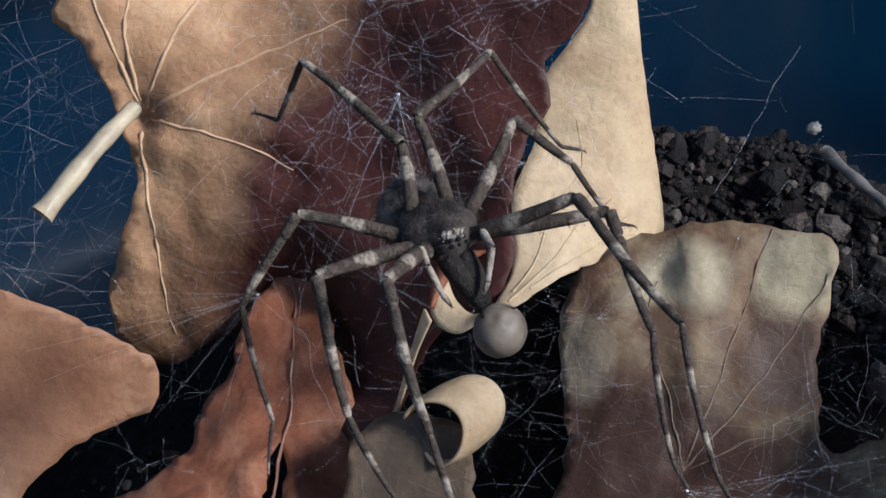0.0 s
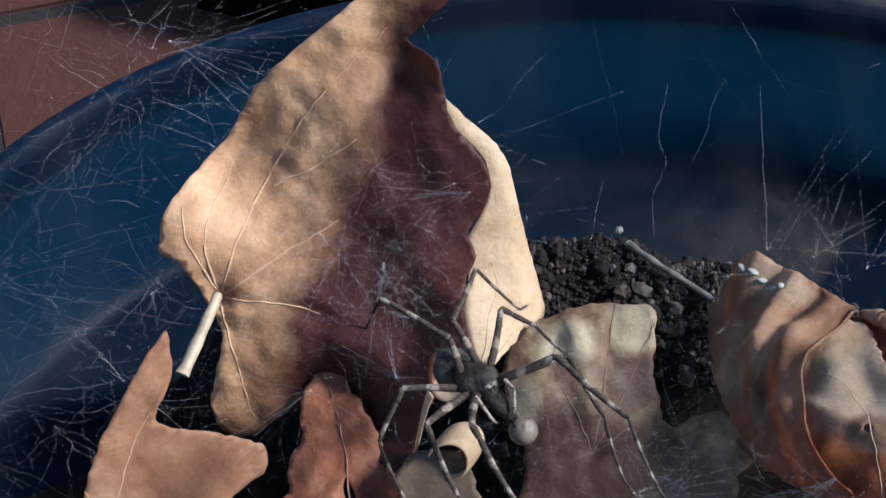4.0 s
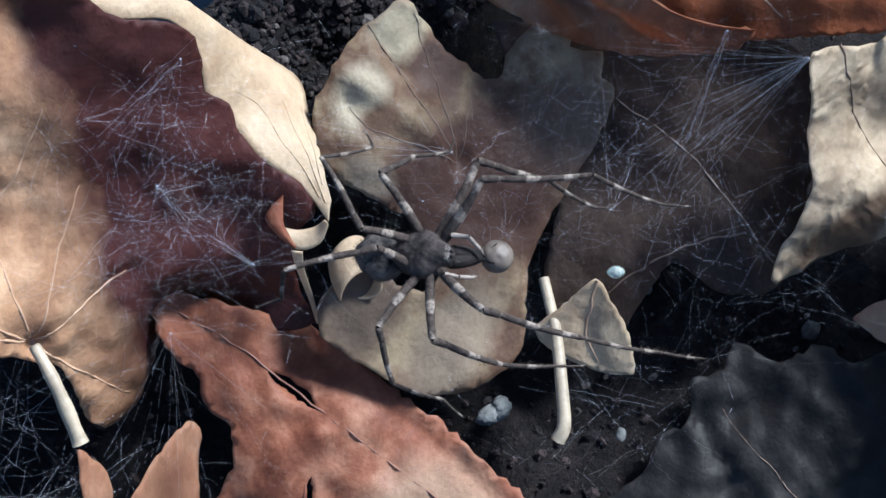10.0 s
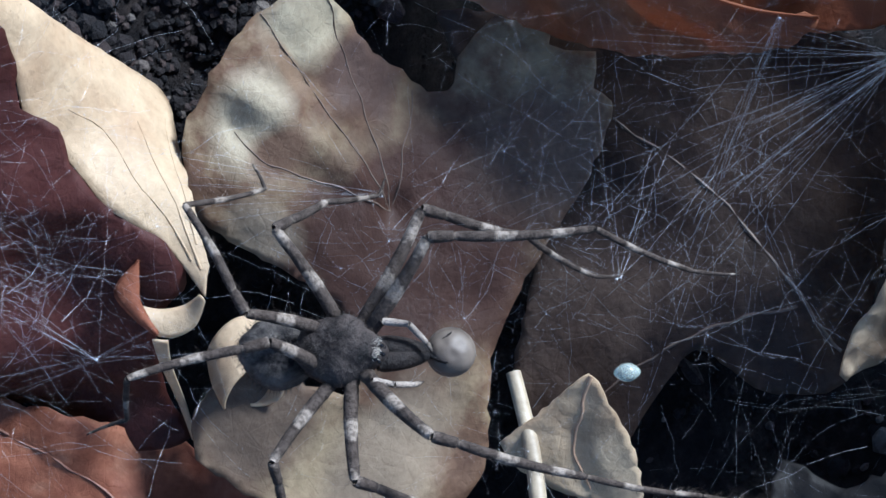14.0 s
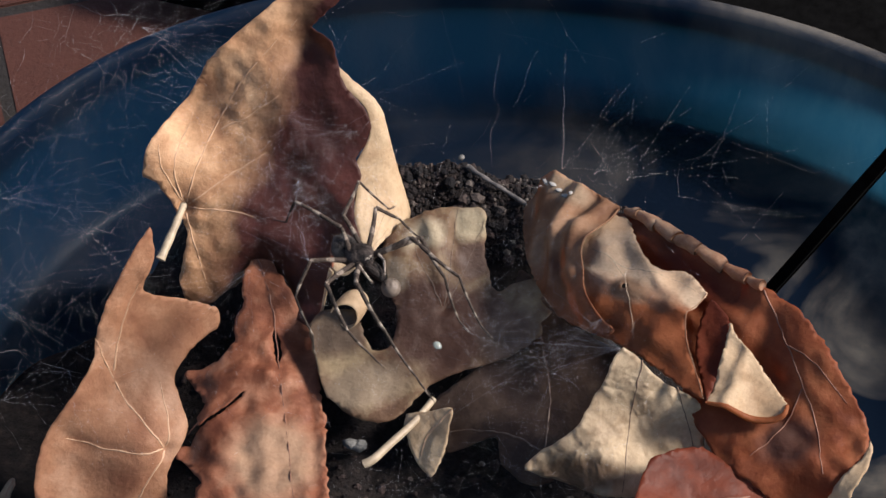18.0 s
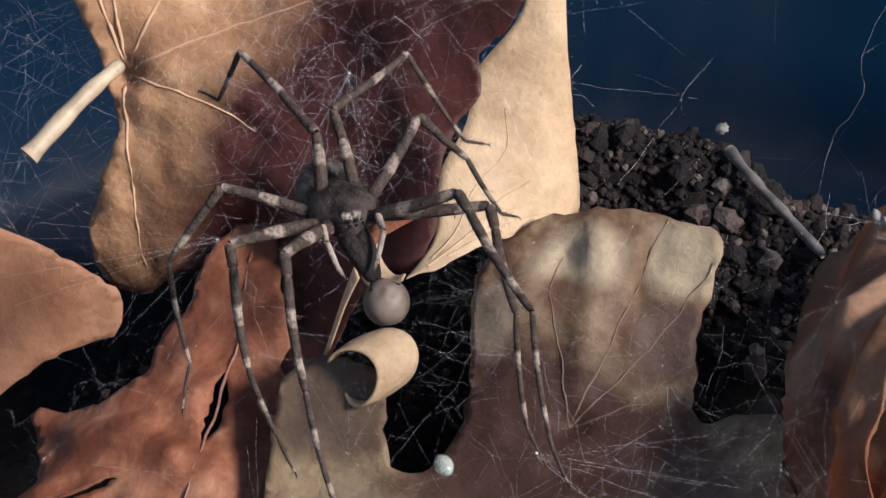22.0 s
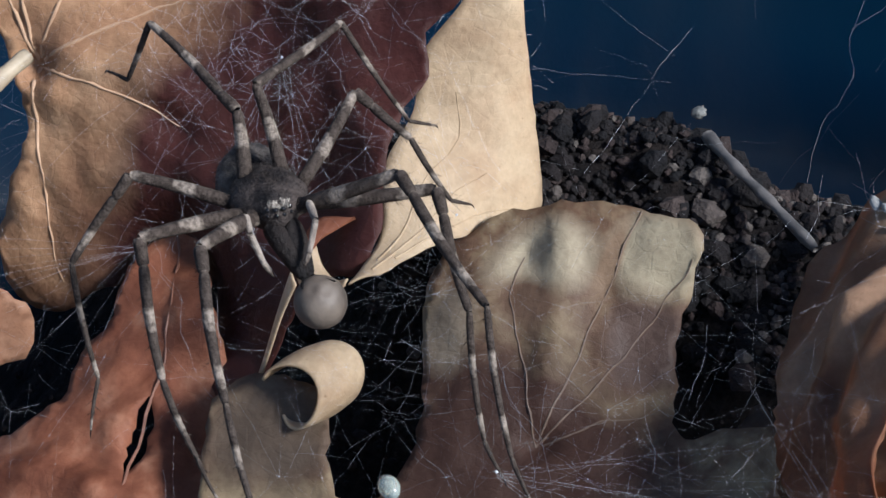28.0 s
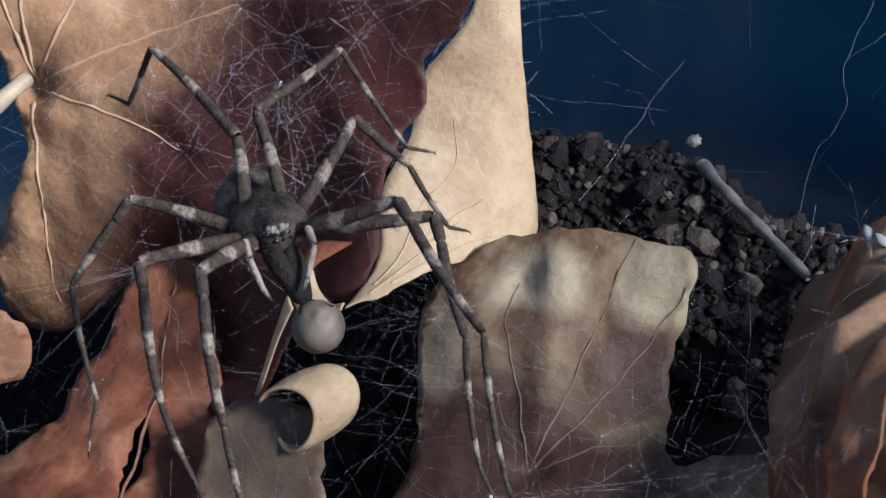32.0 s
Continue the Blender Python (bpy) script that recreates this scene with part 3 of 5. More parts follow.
def stalk(ob, pts, radii, label="pale dry leaf stalk", hollow=False):
    """pts in mm in the world; the stalk is a part of ob."""
    inv = ob.matrix_basis.inverted()
    c = spline3([inv @ (Vector(p) * MM) for p in pts], 6)
    rr = [radii[0] + (radii[1] - radii[0]) * i / (len(c) - 1) for i in range(len(c))]
    rr = [r * MM * (1 + 0.08 * math.sin(i * 1.7)) for i, r in enumerate(rr)]
    bm = tube(c, rr, 10, cap=not hollow)
    return part("stalk", bm, M["stalk"], ob, label)


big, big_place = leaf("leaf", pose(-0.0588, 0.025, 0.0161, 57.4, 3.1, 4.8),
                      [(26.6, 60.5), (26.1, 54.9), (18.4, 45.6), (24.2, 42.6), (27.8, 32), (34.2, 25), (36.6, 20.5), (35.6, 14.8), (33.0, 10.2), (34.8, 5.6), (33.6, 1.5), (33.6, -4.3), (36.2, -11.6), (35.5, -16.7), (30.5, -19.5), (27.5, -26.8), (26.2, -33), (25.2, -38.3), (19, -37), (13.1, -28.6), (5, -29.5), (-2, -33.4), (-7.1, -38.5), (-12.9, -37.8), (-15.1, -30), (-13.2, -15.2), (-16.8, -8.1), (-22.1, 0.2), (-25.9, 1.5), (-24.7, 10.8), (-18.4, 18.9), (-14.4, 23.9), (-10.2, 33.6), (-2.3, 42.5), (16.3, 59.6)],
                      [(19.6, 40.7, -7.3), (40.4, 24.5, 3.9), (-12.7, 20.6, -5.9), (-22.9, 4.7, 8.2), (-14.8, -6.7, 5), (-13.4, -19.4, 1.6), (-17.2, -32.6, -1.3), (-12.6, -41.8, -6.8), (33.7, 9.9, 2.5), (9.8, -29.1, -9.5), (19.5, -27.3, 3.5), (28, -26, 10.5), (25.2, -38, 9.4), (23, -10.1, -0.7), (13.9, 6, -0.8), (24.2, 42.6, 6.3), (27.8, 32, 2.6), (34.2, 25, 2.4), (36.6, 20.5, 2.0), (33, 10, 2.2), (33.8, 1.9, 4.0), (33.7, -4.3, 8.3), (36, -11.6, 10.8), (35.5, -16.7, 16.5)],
                      "tan_leaf", "large upright tan leaf, curled, its inner face dark red with shade painted in", 1, soft=40, crinkle=0.95,
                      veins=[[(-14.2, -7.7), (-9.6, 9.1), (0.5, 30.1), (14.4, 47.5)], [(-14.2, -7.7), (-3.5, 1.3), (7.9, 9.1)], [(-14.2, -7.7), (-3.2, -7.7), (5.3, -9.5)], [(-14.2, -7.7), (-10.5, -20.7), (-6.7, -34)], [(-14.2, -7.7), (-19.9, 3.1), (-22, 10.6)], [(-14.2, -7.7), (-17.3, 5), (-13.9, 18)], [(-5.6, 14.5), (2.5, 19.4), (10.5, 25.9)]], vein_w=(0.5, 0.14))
stalk(big, [(-72.5, 16.5, 14.0), (-73.5, 9, 13), (-76.0, 0.0, 8.8)], (0.95, 1.35))
inv = big.matrix_basis.inverted()
INNER = spline3([(-42.5, 56, 39.8), (-31, 43.6, 39.8), (-24, 40, 35), (-22.6, 36.2, 28.6), (-26, 30.1, 21.6), (-24.8, 26.2, 16.8), (-24.4, 18.8, 14.2), (-21.9, 13.1, 9.2), (-21.8, 5.6, 7.8)], 8)
OUTER = spline3([(-41.2, 57, 40.6), (-28.4, 45.6, 40.4), (-20.5, 42.4, 34.5), (-17, 38.5, 23.5), (-14, 35.5, 13.5), (-10.8, 31, 3.8), (-13, 23.6, 5.8), (-15.6, 16.8, 7.8), (-19.4, 8, 8.6)], 8)


def margin_point(i, u):
    """A place on the turned-over margin; i runs along it, u from its fold to its outer edge."""
    a, b = Vector(INNER[i]), Vector(OUTER[i])
    along = Vector(INNER[min(i + 1, len(INNER) - 1)]) - Vector(INNER[max(i - 1, 0)])
    up = (b - a).cross(along).normalized()
    up = up if up.z > 0 else -up
    p = a.lerp(b, u)
    ragged = noise.noise(Vector((i * 0.7, 3.1, 0))) * 0.5 * u ** 6
    return inv @ ((p + up * (0.11 * (b - a).length * math.sin(math.pi * u) + 0.45 * noise.noise(p * 0.16) + 0.2 * noise.noise(p * 0.5)) + (b - a).normalized() * ragged) * MM)


bm = skin([[margin_point(i, u / 12) for u in range(13)] for i in range(len(INNER))], False)
bmesh.ops.recalc_face_normals(bm, faces=bm.faces)
bmesh.ops.solidify(bm, geom=list(bm.faces), thickness=0.0002)
margin = part("curled_margin", bm, M["cream_leaf"], big, "cream underside of the curled margin")
for i0, u0, i1, u1 in ((62, 0.5, 42, 0.55), (60, 0.7, 44, 0.86), (60, 0.3, 34, 0.3)):
    c = [margin_point(round(i0 + (i1 - i0) * k / 12), u0 + (u1 - u0) * k / 12) for k in range(13)]
    part("vein", tube(c, [MM * (0.16 - 0.008 * k) for k in range(13)], 6), M["cream_leaf"], margin)


def strip(left, right, bulge):
    """A small sheet between two edges given in mm in the world."""
    a, b = spline3(left, 6), spline3(right, 6)
    rows = []
    for p, q in zip(a, b):
        rows.append([inv @ ((Vector(p).lerp(Vector(q), u / 6) + Vector((0, -0.4, 0.9)) * bulge * math.sin(math.pi * u / 6)) * MM) for u in range(7)])
    out = skin(rows, False)
    bmesh.ops.recalc_face_normals(out, faces=out.faces)
    bmesh.ops.solidify(out, geom=list(out.faces), thickness=0.00025)
    return out


part("tongue", strip([(-25.3, 13.4, 10), (-29.7, 12.4, 9), (-29.8, 8.6, 7.6), (-29, 5.9, 6)], [(-25.2, 13.2, 10), (-26.8, 11.2, 9.2), (-28, 9.4, 8.2), (-28.4, 6, 6.2)], 0.5), M["rose_leaf"], big, "reddish turned-in tip")
part("lip", strip([(-28.2, 9.4, 7.8), (-26.6, 8, 6.6), (-24.2, 6.8, 6.4), (-22.2, 6.2, 8)], [(-28.8, 5.8, 5.8), (-27.2, 4.6, 5.2), (-24.6, 4.2, 5.4), (-22, 5.2, 7.6)], 0.4), M["cream_leaf"], big, "cream lip of the curled margin")
part("edge", strip([(-29.6, 5.8, 6), (-30.6, 4.2, 1), (-31.6, 1.4, -6), (-33, -1.6, -12.6)], [(-28.2, 4.6, 5.6), (-29.6, 3.2, 1), (-30.9, 0.6, -6), (-32.6, -2.2, -12.6)], 0.2), M["cream_leaf"], big, "narrow cream edge")

leaf("leaf", pose(-0.0746, -0.0221, -0.0084, 66.0, 16.9, 33.1),
     [(-3.5, 41.1), (-1.9, 31.7), (-3.7, 21.3), (7.6, 16.8), (20.2, 11.6), (20.7, 5), (14.6, 1.8), (6.8, -6), (8, -18.4), (1, -30.2), (0.6, -48), (-31.3, -41.3), (-31.3, -24.6), (-25.2, -11.8), (-17.2, 1.2), (-16.2, 11.6), (-12.8, 23), (-8.3, 34.2)],
     [(-4.1, 42.3, 4.2), (20.3, 10.3, -2.1), (22.4, 3.7, -5.2), (-10.1, -4.3, -2.1), (0.6, -26.8, 10.3), (-29.1, -25.2, -5.1)],
     "pink_leaf", "pinkish tan lobed leaf with pale veins, tilted up", 3,
     veins=[[(0.8, -23.9), (-8.2, -10.2), (-16.6, 8.2)], [(0.8, -23.9), (2.6, -15.5), (2.5, -7.1)], [(0.8, -23.9), (-12.9, -24.1), (-23.5, -21.7)], [(-10.8, -2.3), (-8.6, 12.6), (-4.9, 24.2)], [(0.8, -23.9), (-5.4, -35.3), (-10.5, -53.4)]], vein_w=(0.6, 0.2))
leaf("leaf", pose(-0.0504, -0.0166, -0.0187, 18.5, -8.8, -2.9),
     [(-2.4, 39), (0.6, 36.6), (4.6, 31.8), (8.2, 27.2), (12.6, 21.4), (16.8, 13.6), (19.6, 6.4), (21.6, -1.2), (24.6, -11), (26.6, -20.4), (28.2, -27.5), (30.3, -34), (33.3, -54.6), (12.2, -49), (-6.6, -40), (-8.8, -35.5), (-7.4, -32), (-10, -29.2), (-13.6, -26.4), (-18.2, -22.6), (-13.2, -20.4), (-10.6, -16.6), (-12.2, -13.2), (-10.4, -9.8), (-13.6, -4.8), (-19.2, 0.4), (-13.6, 2.6), (-8.4, 5.6), (-5.2, 10.2), (-6.6, 15.8), (-4.2, 21.4), (-5.4, 28.4)],
     [(7.8, 10, 2.4), (-3.6, 38.3, 3.4), (4, 26, 2.2), (15.9, 15.1, -7.3), (-5.4, 11.6, 0.2), (-16.7, -24, -0.6), (20.6, 2.9, -3.0), (10, -10, 3.0), (2, -3, 0.6), (-3, -14, 3.2), (25, -14, -1.5), (-18, 0, -2.3), (5.8, -44.8, 2), (29, -34, 0)],
     "rose_leaf", "reddish brown crumpled leaf with a torn slit", 4, crinkle=1.3, jag=0.5, soft=34, holes=[[(6.0, 14.6), (7.6, 12.2), (9.4, 7.6), (8.4, 4.4), (7.2, 7.6), (6.2, 11.2)], [(-11.6, -17.6), (-6.4, -13.8), (-3.4, -11.0), (1.2, -4.4), (-0.6, -5.4), (-4.4, -10.2), (-8.6, -13.8)]],
     folds=[([(-12, -16.6), (-5.4, -12.2), (0, -5.2)], 1.0, 1.6), ([(-18, 0.4), (-9, -1), (0, 2), (8, 1)], 0.9, 1.8), ([(2, 30), (6, 18), (5, 8)], 0.8, 1.6), ([(14, 14), (18, 0), (22, -16), (26, -32)], -1.1, 1.5), ([(4, -6), (9, -18), (10, -30)], 0.8, 2.4), ([(-6, -22), (2, -26), (12, -27)], 0.8, 2.2), ([(16, -8), (12, -14), (4, -18)], -0.7, 1.8)],
     veins=[[(-14.7, -17.7), (-7, -11.5), (-0.6, -4.8)], [(-2.4, 36), (3.4, 24), (8, 8), (14.8, -15.6), (20.8, -38)]], vein_w=(0.35, 0.15), vein_mat="rose_vein")
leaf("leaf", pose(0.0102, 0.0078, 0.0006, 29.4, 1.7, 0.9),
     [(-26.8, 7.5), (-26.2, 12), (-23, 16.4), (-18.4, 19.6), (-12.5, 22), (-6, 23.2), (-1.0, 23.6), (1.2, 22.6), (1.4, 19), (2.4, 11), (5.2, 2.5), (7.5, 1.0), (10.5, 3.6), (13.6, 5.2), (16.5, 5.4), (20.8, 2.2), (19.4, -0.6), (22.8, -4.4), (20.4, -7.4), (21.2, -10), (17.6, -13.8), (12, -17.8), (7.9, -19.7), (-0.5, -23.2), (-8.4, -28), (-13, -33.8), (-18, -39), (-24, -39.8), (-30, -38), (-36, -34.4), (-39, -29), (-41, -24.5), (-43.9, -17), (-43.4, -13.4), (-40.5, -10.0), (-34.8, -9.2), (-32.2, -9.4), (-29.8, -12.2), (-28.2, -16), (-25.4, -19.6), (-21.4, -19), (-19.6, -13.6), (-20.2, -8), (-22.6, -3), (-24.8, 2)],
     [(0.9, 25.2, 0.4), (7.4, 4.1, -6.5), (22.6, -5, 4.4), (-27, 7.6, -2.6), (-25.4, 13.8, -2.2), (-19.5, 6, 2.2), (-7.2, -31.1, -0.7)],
     "beige_leaf", "mottled beige and brown leaf under the spider, lower shade painted in", 5, jag=0.35, crinkle=0.8, folds=[([(-15, 19), (-11.5, 10), (-8, -3)], 1.3, 2.0), ([(12, 3), (14, -6), (8, -15)], 0.9, 2.4)],
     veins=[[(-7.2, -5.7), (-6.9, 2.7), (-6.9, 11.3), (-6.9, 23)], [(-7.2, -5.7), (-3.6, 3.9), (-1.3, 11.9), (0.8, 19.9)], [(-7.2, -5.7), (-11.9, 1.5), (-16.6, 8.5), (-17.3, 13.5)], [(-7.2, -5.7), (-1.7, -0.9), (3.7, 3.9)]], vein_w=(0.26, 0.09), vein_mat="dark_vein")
leaf("leaf", pose(0.0516, -0.0384, 0.0026, 56.6, 3.3, 5.0),
     [(3.3, 24.8), (14.9, 15.5), (24.9, 10.1), (27.1, -4.9), (14.6, -15.5), (-4.3, -14.7), (-19.4, -12), (-15.5, -6.1), (-7.5, 1.2), (-1.9, 12.4)],
     [(3.3, 24.8, 0.9), (-18.2, -14.8, -1.7), (11, -1, -5.1), (3.9, -9.1, 5.9)],
     "pale_leaf", "pale cracked leaf with a dark central rib", 6, crinkle=0.9, veins=[[(8.7, 21.6), (7.3, 5.4), (6.6, -14.2)], [(18.4, 14.4), (21.6, 6.6), (24.6, -2.3)]], vein_w=(0.38, 0.14), vein_mat="dark_vein")
# the russet leaf, rolled along its length: a brown hood at one end, a pale and orange roll under it, a sheet behind with its margin rolled to a rope
ROLL = pose(0.0727, -0.0101, 0.0206, 14.4, -19.7, -4.9)
RIM = [(-26.0, 36.0), (-30.2, 28), (-32, 18.5), (-30.6, 9), (-26.6, 1.2), (-20.5, -5)]
rolled, hood_place = leaf("leaf", ROLL,
     [(-54, 45.6), (-52, 49), (-47.6, 49.8), (-41.6, 46.6), (-35.4, 42.6), (-28.8, 38.2)] + RIM + [(-25.5, -5.5), (-33.9, -0.5), (-41.4, 5.3), (-48.1, 13.9), (-53.3, 22.8), (-56.8, 32.7), (-57, 42)],
     [(-54.3, 51.1, -1.6), (-46, 48, -0.8), (-27.9, 37.4, -2.6), (-36, 42, -0.5), (-26, 35, 0.6), (-31.5, 20, 8.8), (-29.5, 7, 8.8), (-22, -3, 6.0), (-40, 28, 6.0), (-43, 14, 2.5), (-25.8, -4.6, 4.2), (-33.9, 0.3, -1.2), (-41.4, 6.1, -4.8), (-48.1, 14.7, -6.1), (-52.9, 23.2, -7.6), (-56.4, 32.7, -8.9), (-56.7, 43.1, -7.1)],
     "hood_leaf", "large russet leaf, rolled along its length, with a small round hole", 7, crinkle=0.8, soft=22, step=1.0,
     folds=[([(-30, 37.5), (-35.5, 29), (-37.5, 19), (-35.5, 9), (-30, 0)], 1.9, 2.2), ([(-33.5, 40), (-39.5, 30), (-40.8, 20), (-38.5, 10)], -1.5, 1.9), ([(-38, 43), (-43, 34), (-44.6, 24), (-43, 13)], 1.7, 2.1),
            ([(-41.5, 46.5), (-46.5, 37), (-48.6, 27), (-47, 18)], -1.3, 1.7), ([(-46, 50), (-50, 42), (-52.5, 33), (-52, 26)], 1.3, 2.0), ([(-52, 49), (-54.5, 44), (-54, 38)], -0.9, 1.4), ([(-50, 31), (-44, 29), (-38, 31)], 0.7, 1.2), ([(-45, 20), (-40, 15), (-35, 14)], 0.6, 1.1)])
part("rim", tube([hood_place(Vector(p).to_2d()) + Vector((0, 0, 0.0001)) for p in spline3([(*q, 0) for q in RIM], 6)], [MM * (0.27 + 0.06 * math.sin(i * 1.1) - 0.004 * i) for i in range(31)], 10), M["hood_leaf"], rolled, "raised edge of the hood")
BODY_H = [(-24, 33, -2.4), (-33, 34, -2.5), (-33, 20, 1.0), (-32, 8, 1.0), (-28, 20, 4.4), (-26, 6, 4.4), (-20, 22, 1.6), (-12.6, 15, 1.0), (-17.5, 8, 5.2), (-5, 13, 0.6), (2.5, 6.5, 0.4), (-4, 2, 5.0), (-0.5, -7, 3.6), (4.5, -23.5, -1.2), (-9.4, -14.7, 0.8), (-9, -6, 5.6), (-19, -7, 2.0), (-26, -3, -1.2)]
bm, roll_place = leaf_sheet([(-34, 35), (-24.2, 33.4), (-20.5, 27.5), (-16.8, 20.5), (-12.6, 15.4), (-8.5, 14.4), (-5, 14.2), (-1, 11.6), (2.8, 6.8), (1.4, 3.5), (-0.9, -1.5), (-0.4, -8), (1.8, -15), (4.5, -23.5), (-2, -19.8), (-9.4, -14.7), (-19, -8), (-25, -4.5), (-33, 2), (-37, 12), (-38, 24)],
                            (lambda low: lambda x, y: low(x, y) + 1.5 * math.exp(-((x + 10 + 0.6 * (y - 10)) / 2.4) ** 2 - ((y - 10) / 7) ** 2) - 1.2 * math.exp(-((x + 20 + 0.5 * (y - 16)) / 2.6) ** 2 - ((y - 16) / 9) ** 2) + 0.9 * math.exp(-((y - 3 + 0.5 * (x + 8)) / 1.6) ** 2))(relief(BODY_H, 14)),
                            27, step=1.0, crinkle=0.7, jag=0.3, holes=[[(-20.3, 8.9), (-19.4, 9.8), (-18.5, 9.0), (-18.6, 7.9), (-19.8, 7.8)]])
roll = part("roll", bm, M["roll_leaf"], rolled, "cream and orange roll with a small round hole")
for line in [[(-31, 22), (-24, 17), (-19, 9), (-17, 1), (-16, -6)], [(-24, 17), (-15, 14), (-6, 11), (1, 7)]]:
    part("vein", ridge(line, roll_place, 0.22, 0.1, 0.05), M["pale_edge"], roll)
part("roll_edge", tube([roll_place(Vector(p).to_2d()) for p in spline3([(2.8, 6.8, 0), (1.4, 3.5, 0), (-0.9, -1.5, 0), (-0.4, -8, 0), (1.8, -15, 0), (4.5, -23.5, 0)], 6)], [MM * (0.17 - 0.003 * i) for i in range(31)], 8), M["tan_edge"], rolled, "torn edge")
ROPE = [(-25, 36.6), (-19, 33.2), (-12, 28.6), (-4, 23), (4, 17.6), (12, 12.6), (17.5, 9.2)]
sheet_low = relief([(-25, 36.5, -3.4), (-15, 31, -2.2), (-2, 21, -1.0), (16, 10, -1.0), (-22, 26, -4.5), (-10, 16, -6.0), (2, 8, -5.0), (-2, -5, -6.0), (7, 1, -3.6), (12, -10, -10), (18, -16, -12.5), (27, 2, -1.5), (33, -6, -5), (44.5, -29, -19), (26.8, -49.9, -27), (30, -28, -16), (4, -34, -15), (0, -20, -9)], 30)
bm, sheet_place = leaf_sheet([(-29, 34), (-25, 36.6), (-15, 30.6), (-2, 21.4), (10, 13.6), (18.7, 8.6), (26, 3.4), (33.2, -4.5), (39, -14.5), (43, -23), (44.6, -29.4), (43, -34), (38, -39), (32.5, -44.5), (27, -50), (22, -46.4), (14, -40.6), (5, -35), (0.2, -27.5), (-4, -18), (-10, -4), (-18, 10), (-27, 22)],
                             lambda x, y: sheet_low(x, y) + 1.1 * math.exp(-((y + 12 + 0.9 * (x - 24)) / 3.0) ** 2) - 0.9 * math.exp(-((y + 26 + 0.9 * (x - 24)) / 2.6) ** 2) + 0.8 * math.exp(-((x - 14 - 0.5 * y) / 2.4) ** 2), 37, step=1.15, crinkle=1.15, jag=0.35)
sheet = part("sheet", bm, M["russet_leaf"], rolled, "russet sheet behind the roll")
for line in [[(18, 8), (24, -6), (30, -22), (33, -38)], [(24, -6), (32, -12), (39, -20)], [(28, -17), (22, -26), (14, -34)]]:
    part("vein", ridge(line, sheet_place, 0.4, 0.16), M["rose_vein"], sheet)
strip, _ = leaf_sheet([(44.6, -29), (45.6, -32), (44, -38.5), (39, -45.5), (33, -49.5), (28, -52), (26.6, -50), (32.5, -44.8), (38, -39.2), (43, -34)], lambda x, y: sheet_low(x, y) + 1.0, 38, step=1.0, crinkle=0.5)
part("turned_edge", strip, M["cream_leaf"], rolled, "pale turned-up edge")
coil = [sheet_place(p.to_2d()) + Vector((0, 0, 0.0008)) for p in spline3([(*q, 0) for q in ROPE], 9)]
n_coil = len(coil) - 1
step_at = [0, 7, 15, 22, 30, 38, 46, n_coil]
for i in range(len(step_at) - 1):
    run = coil[max(0, step_at[i] - 2):step_at[i + 1] + 1]
    k = len(run) - 1
    wide = 1.25 + 0.75 * math.sin(math.pi * (i + 0.7) / 7)
    bm = tube(run, [MM * wide * (0.55 + 0.62 * (j / k) ** 0.7) * (1 if j < k else 0.86) for j in range(k + 1)], 14)
    for v in bm.verts:
        v.co += noise.noise_vector(v.co * 260 + Vector((i, 0, 0))) * 0.0007
    part("rolled_edge", bm, M["tan_edge"], rolled, "rolled brown margin")
flap_low = relief([(9.2, -1.2, -1.6), (14, -9, -4.4), (24.5, -22.5, -9.6), (20, -25.5, -10.6), (5.2, -23.8, -1.8), (7.5, -12, -1.0)], 10)
bm, flap_place = leaf_sheet([(9.2, -1.0), (11.6, -5.2), (15.6, -9.6), (20.4, -16.4), (24.4, -21.8), (23.4, -24.8), (18.6, -26.0), (12, -25.4), (4.8, -23.8), (6.6, -17), (8.2, -9)], lambda x, y: flap_low(x, y) + 1.6 * math.exp(-((x - 11.5 - 0.25 * (y + 20)) / 2.2) ** 2) - 1.0 * math.exp(-((y + 19 - 0.3 * (x - 8)) / 1.8) ** 2), 17, step=0.8, crinkle=0.5)
part("folded_flap", bm, M["cream_leaf"], rolled, "pale folded flap")
part("flap_fold", tube([flap_place(Vector(p).to_2d()) for p in spline3([(4.8, -23.8, 0), (12, -25.4, 0), (18.6, -26, 0), (23.4, -24.8, 0), (24.4, -21.8, 0)], 5)], [MM * (0.4 + 0.5 * math.sin(math.pi * i / 20)) for i in range(21)], 10), M["roll_leaf"], rolled, "rounded lower fold of the flap")
bm, _ = leaf_sheet([(3.4, 6.4), (9.2, -1.0), (8.2, -9), (6.6, -17), (4.8, -23.6), (2.0, -15.4), (-0.2, -8), (0, -1.6)], relief([(3, 6, -2), (9, -1, -1.8), (5, -23, -2), (3, -8, -3.4)], 12), 18, step=1.0, crinkle=0.6)
part("flap_inside", bm, M["red_leaf"], rolled, "dark red inside of the flap")

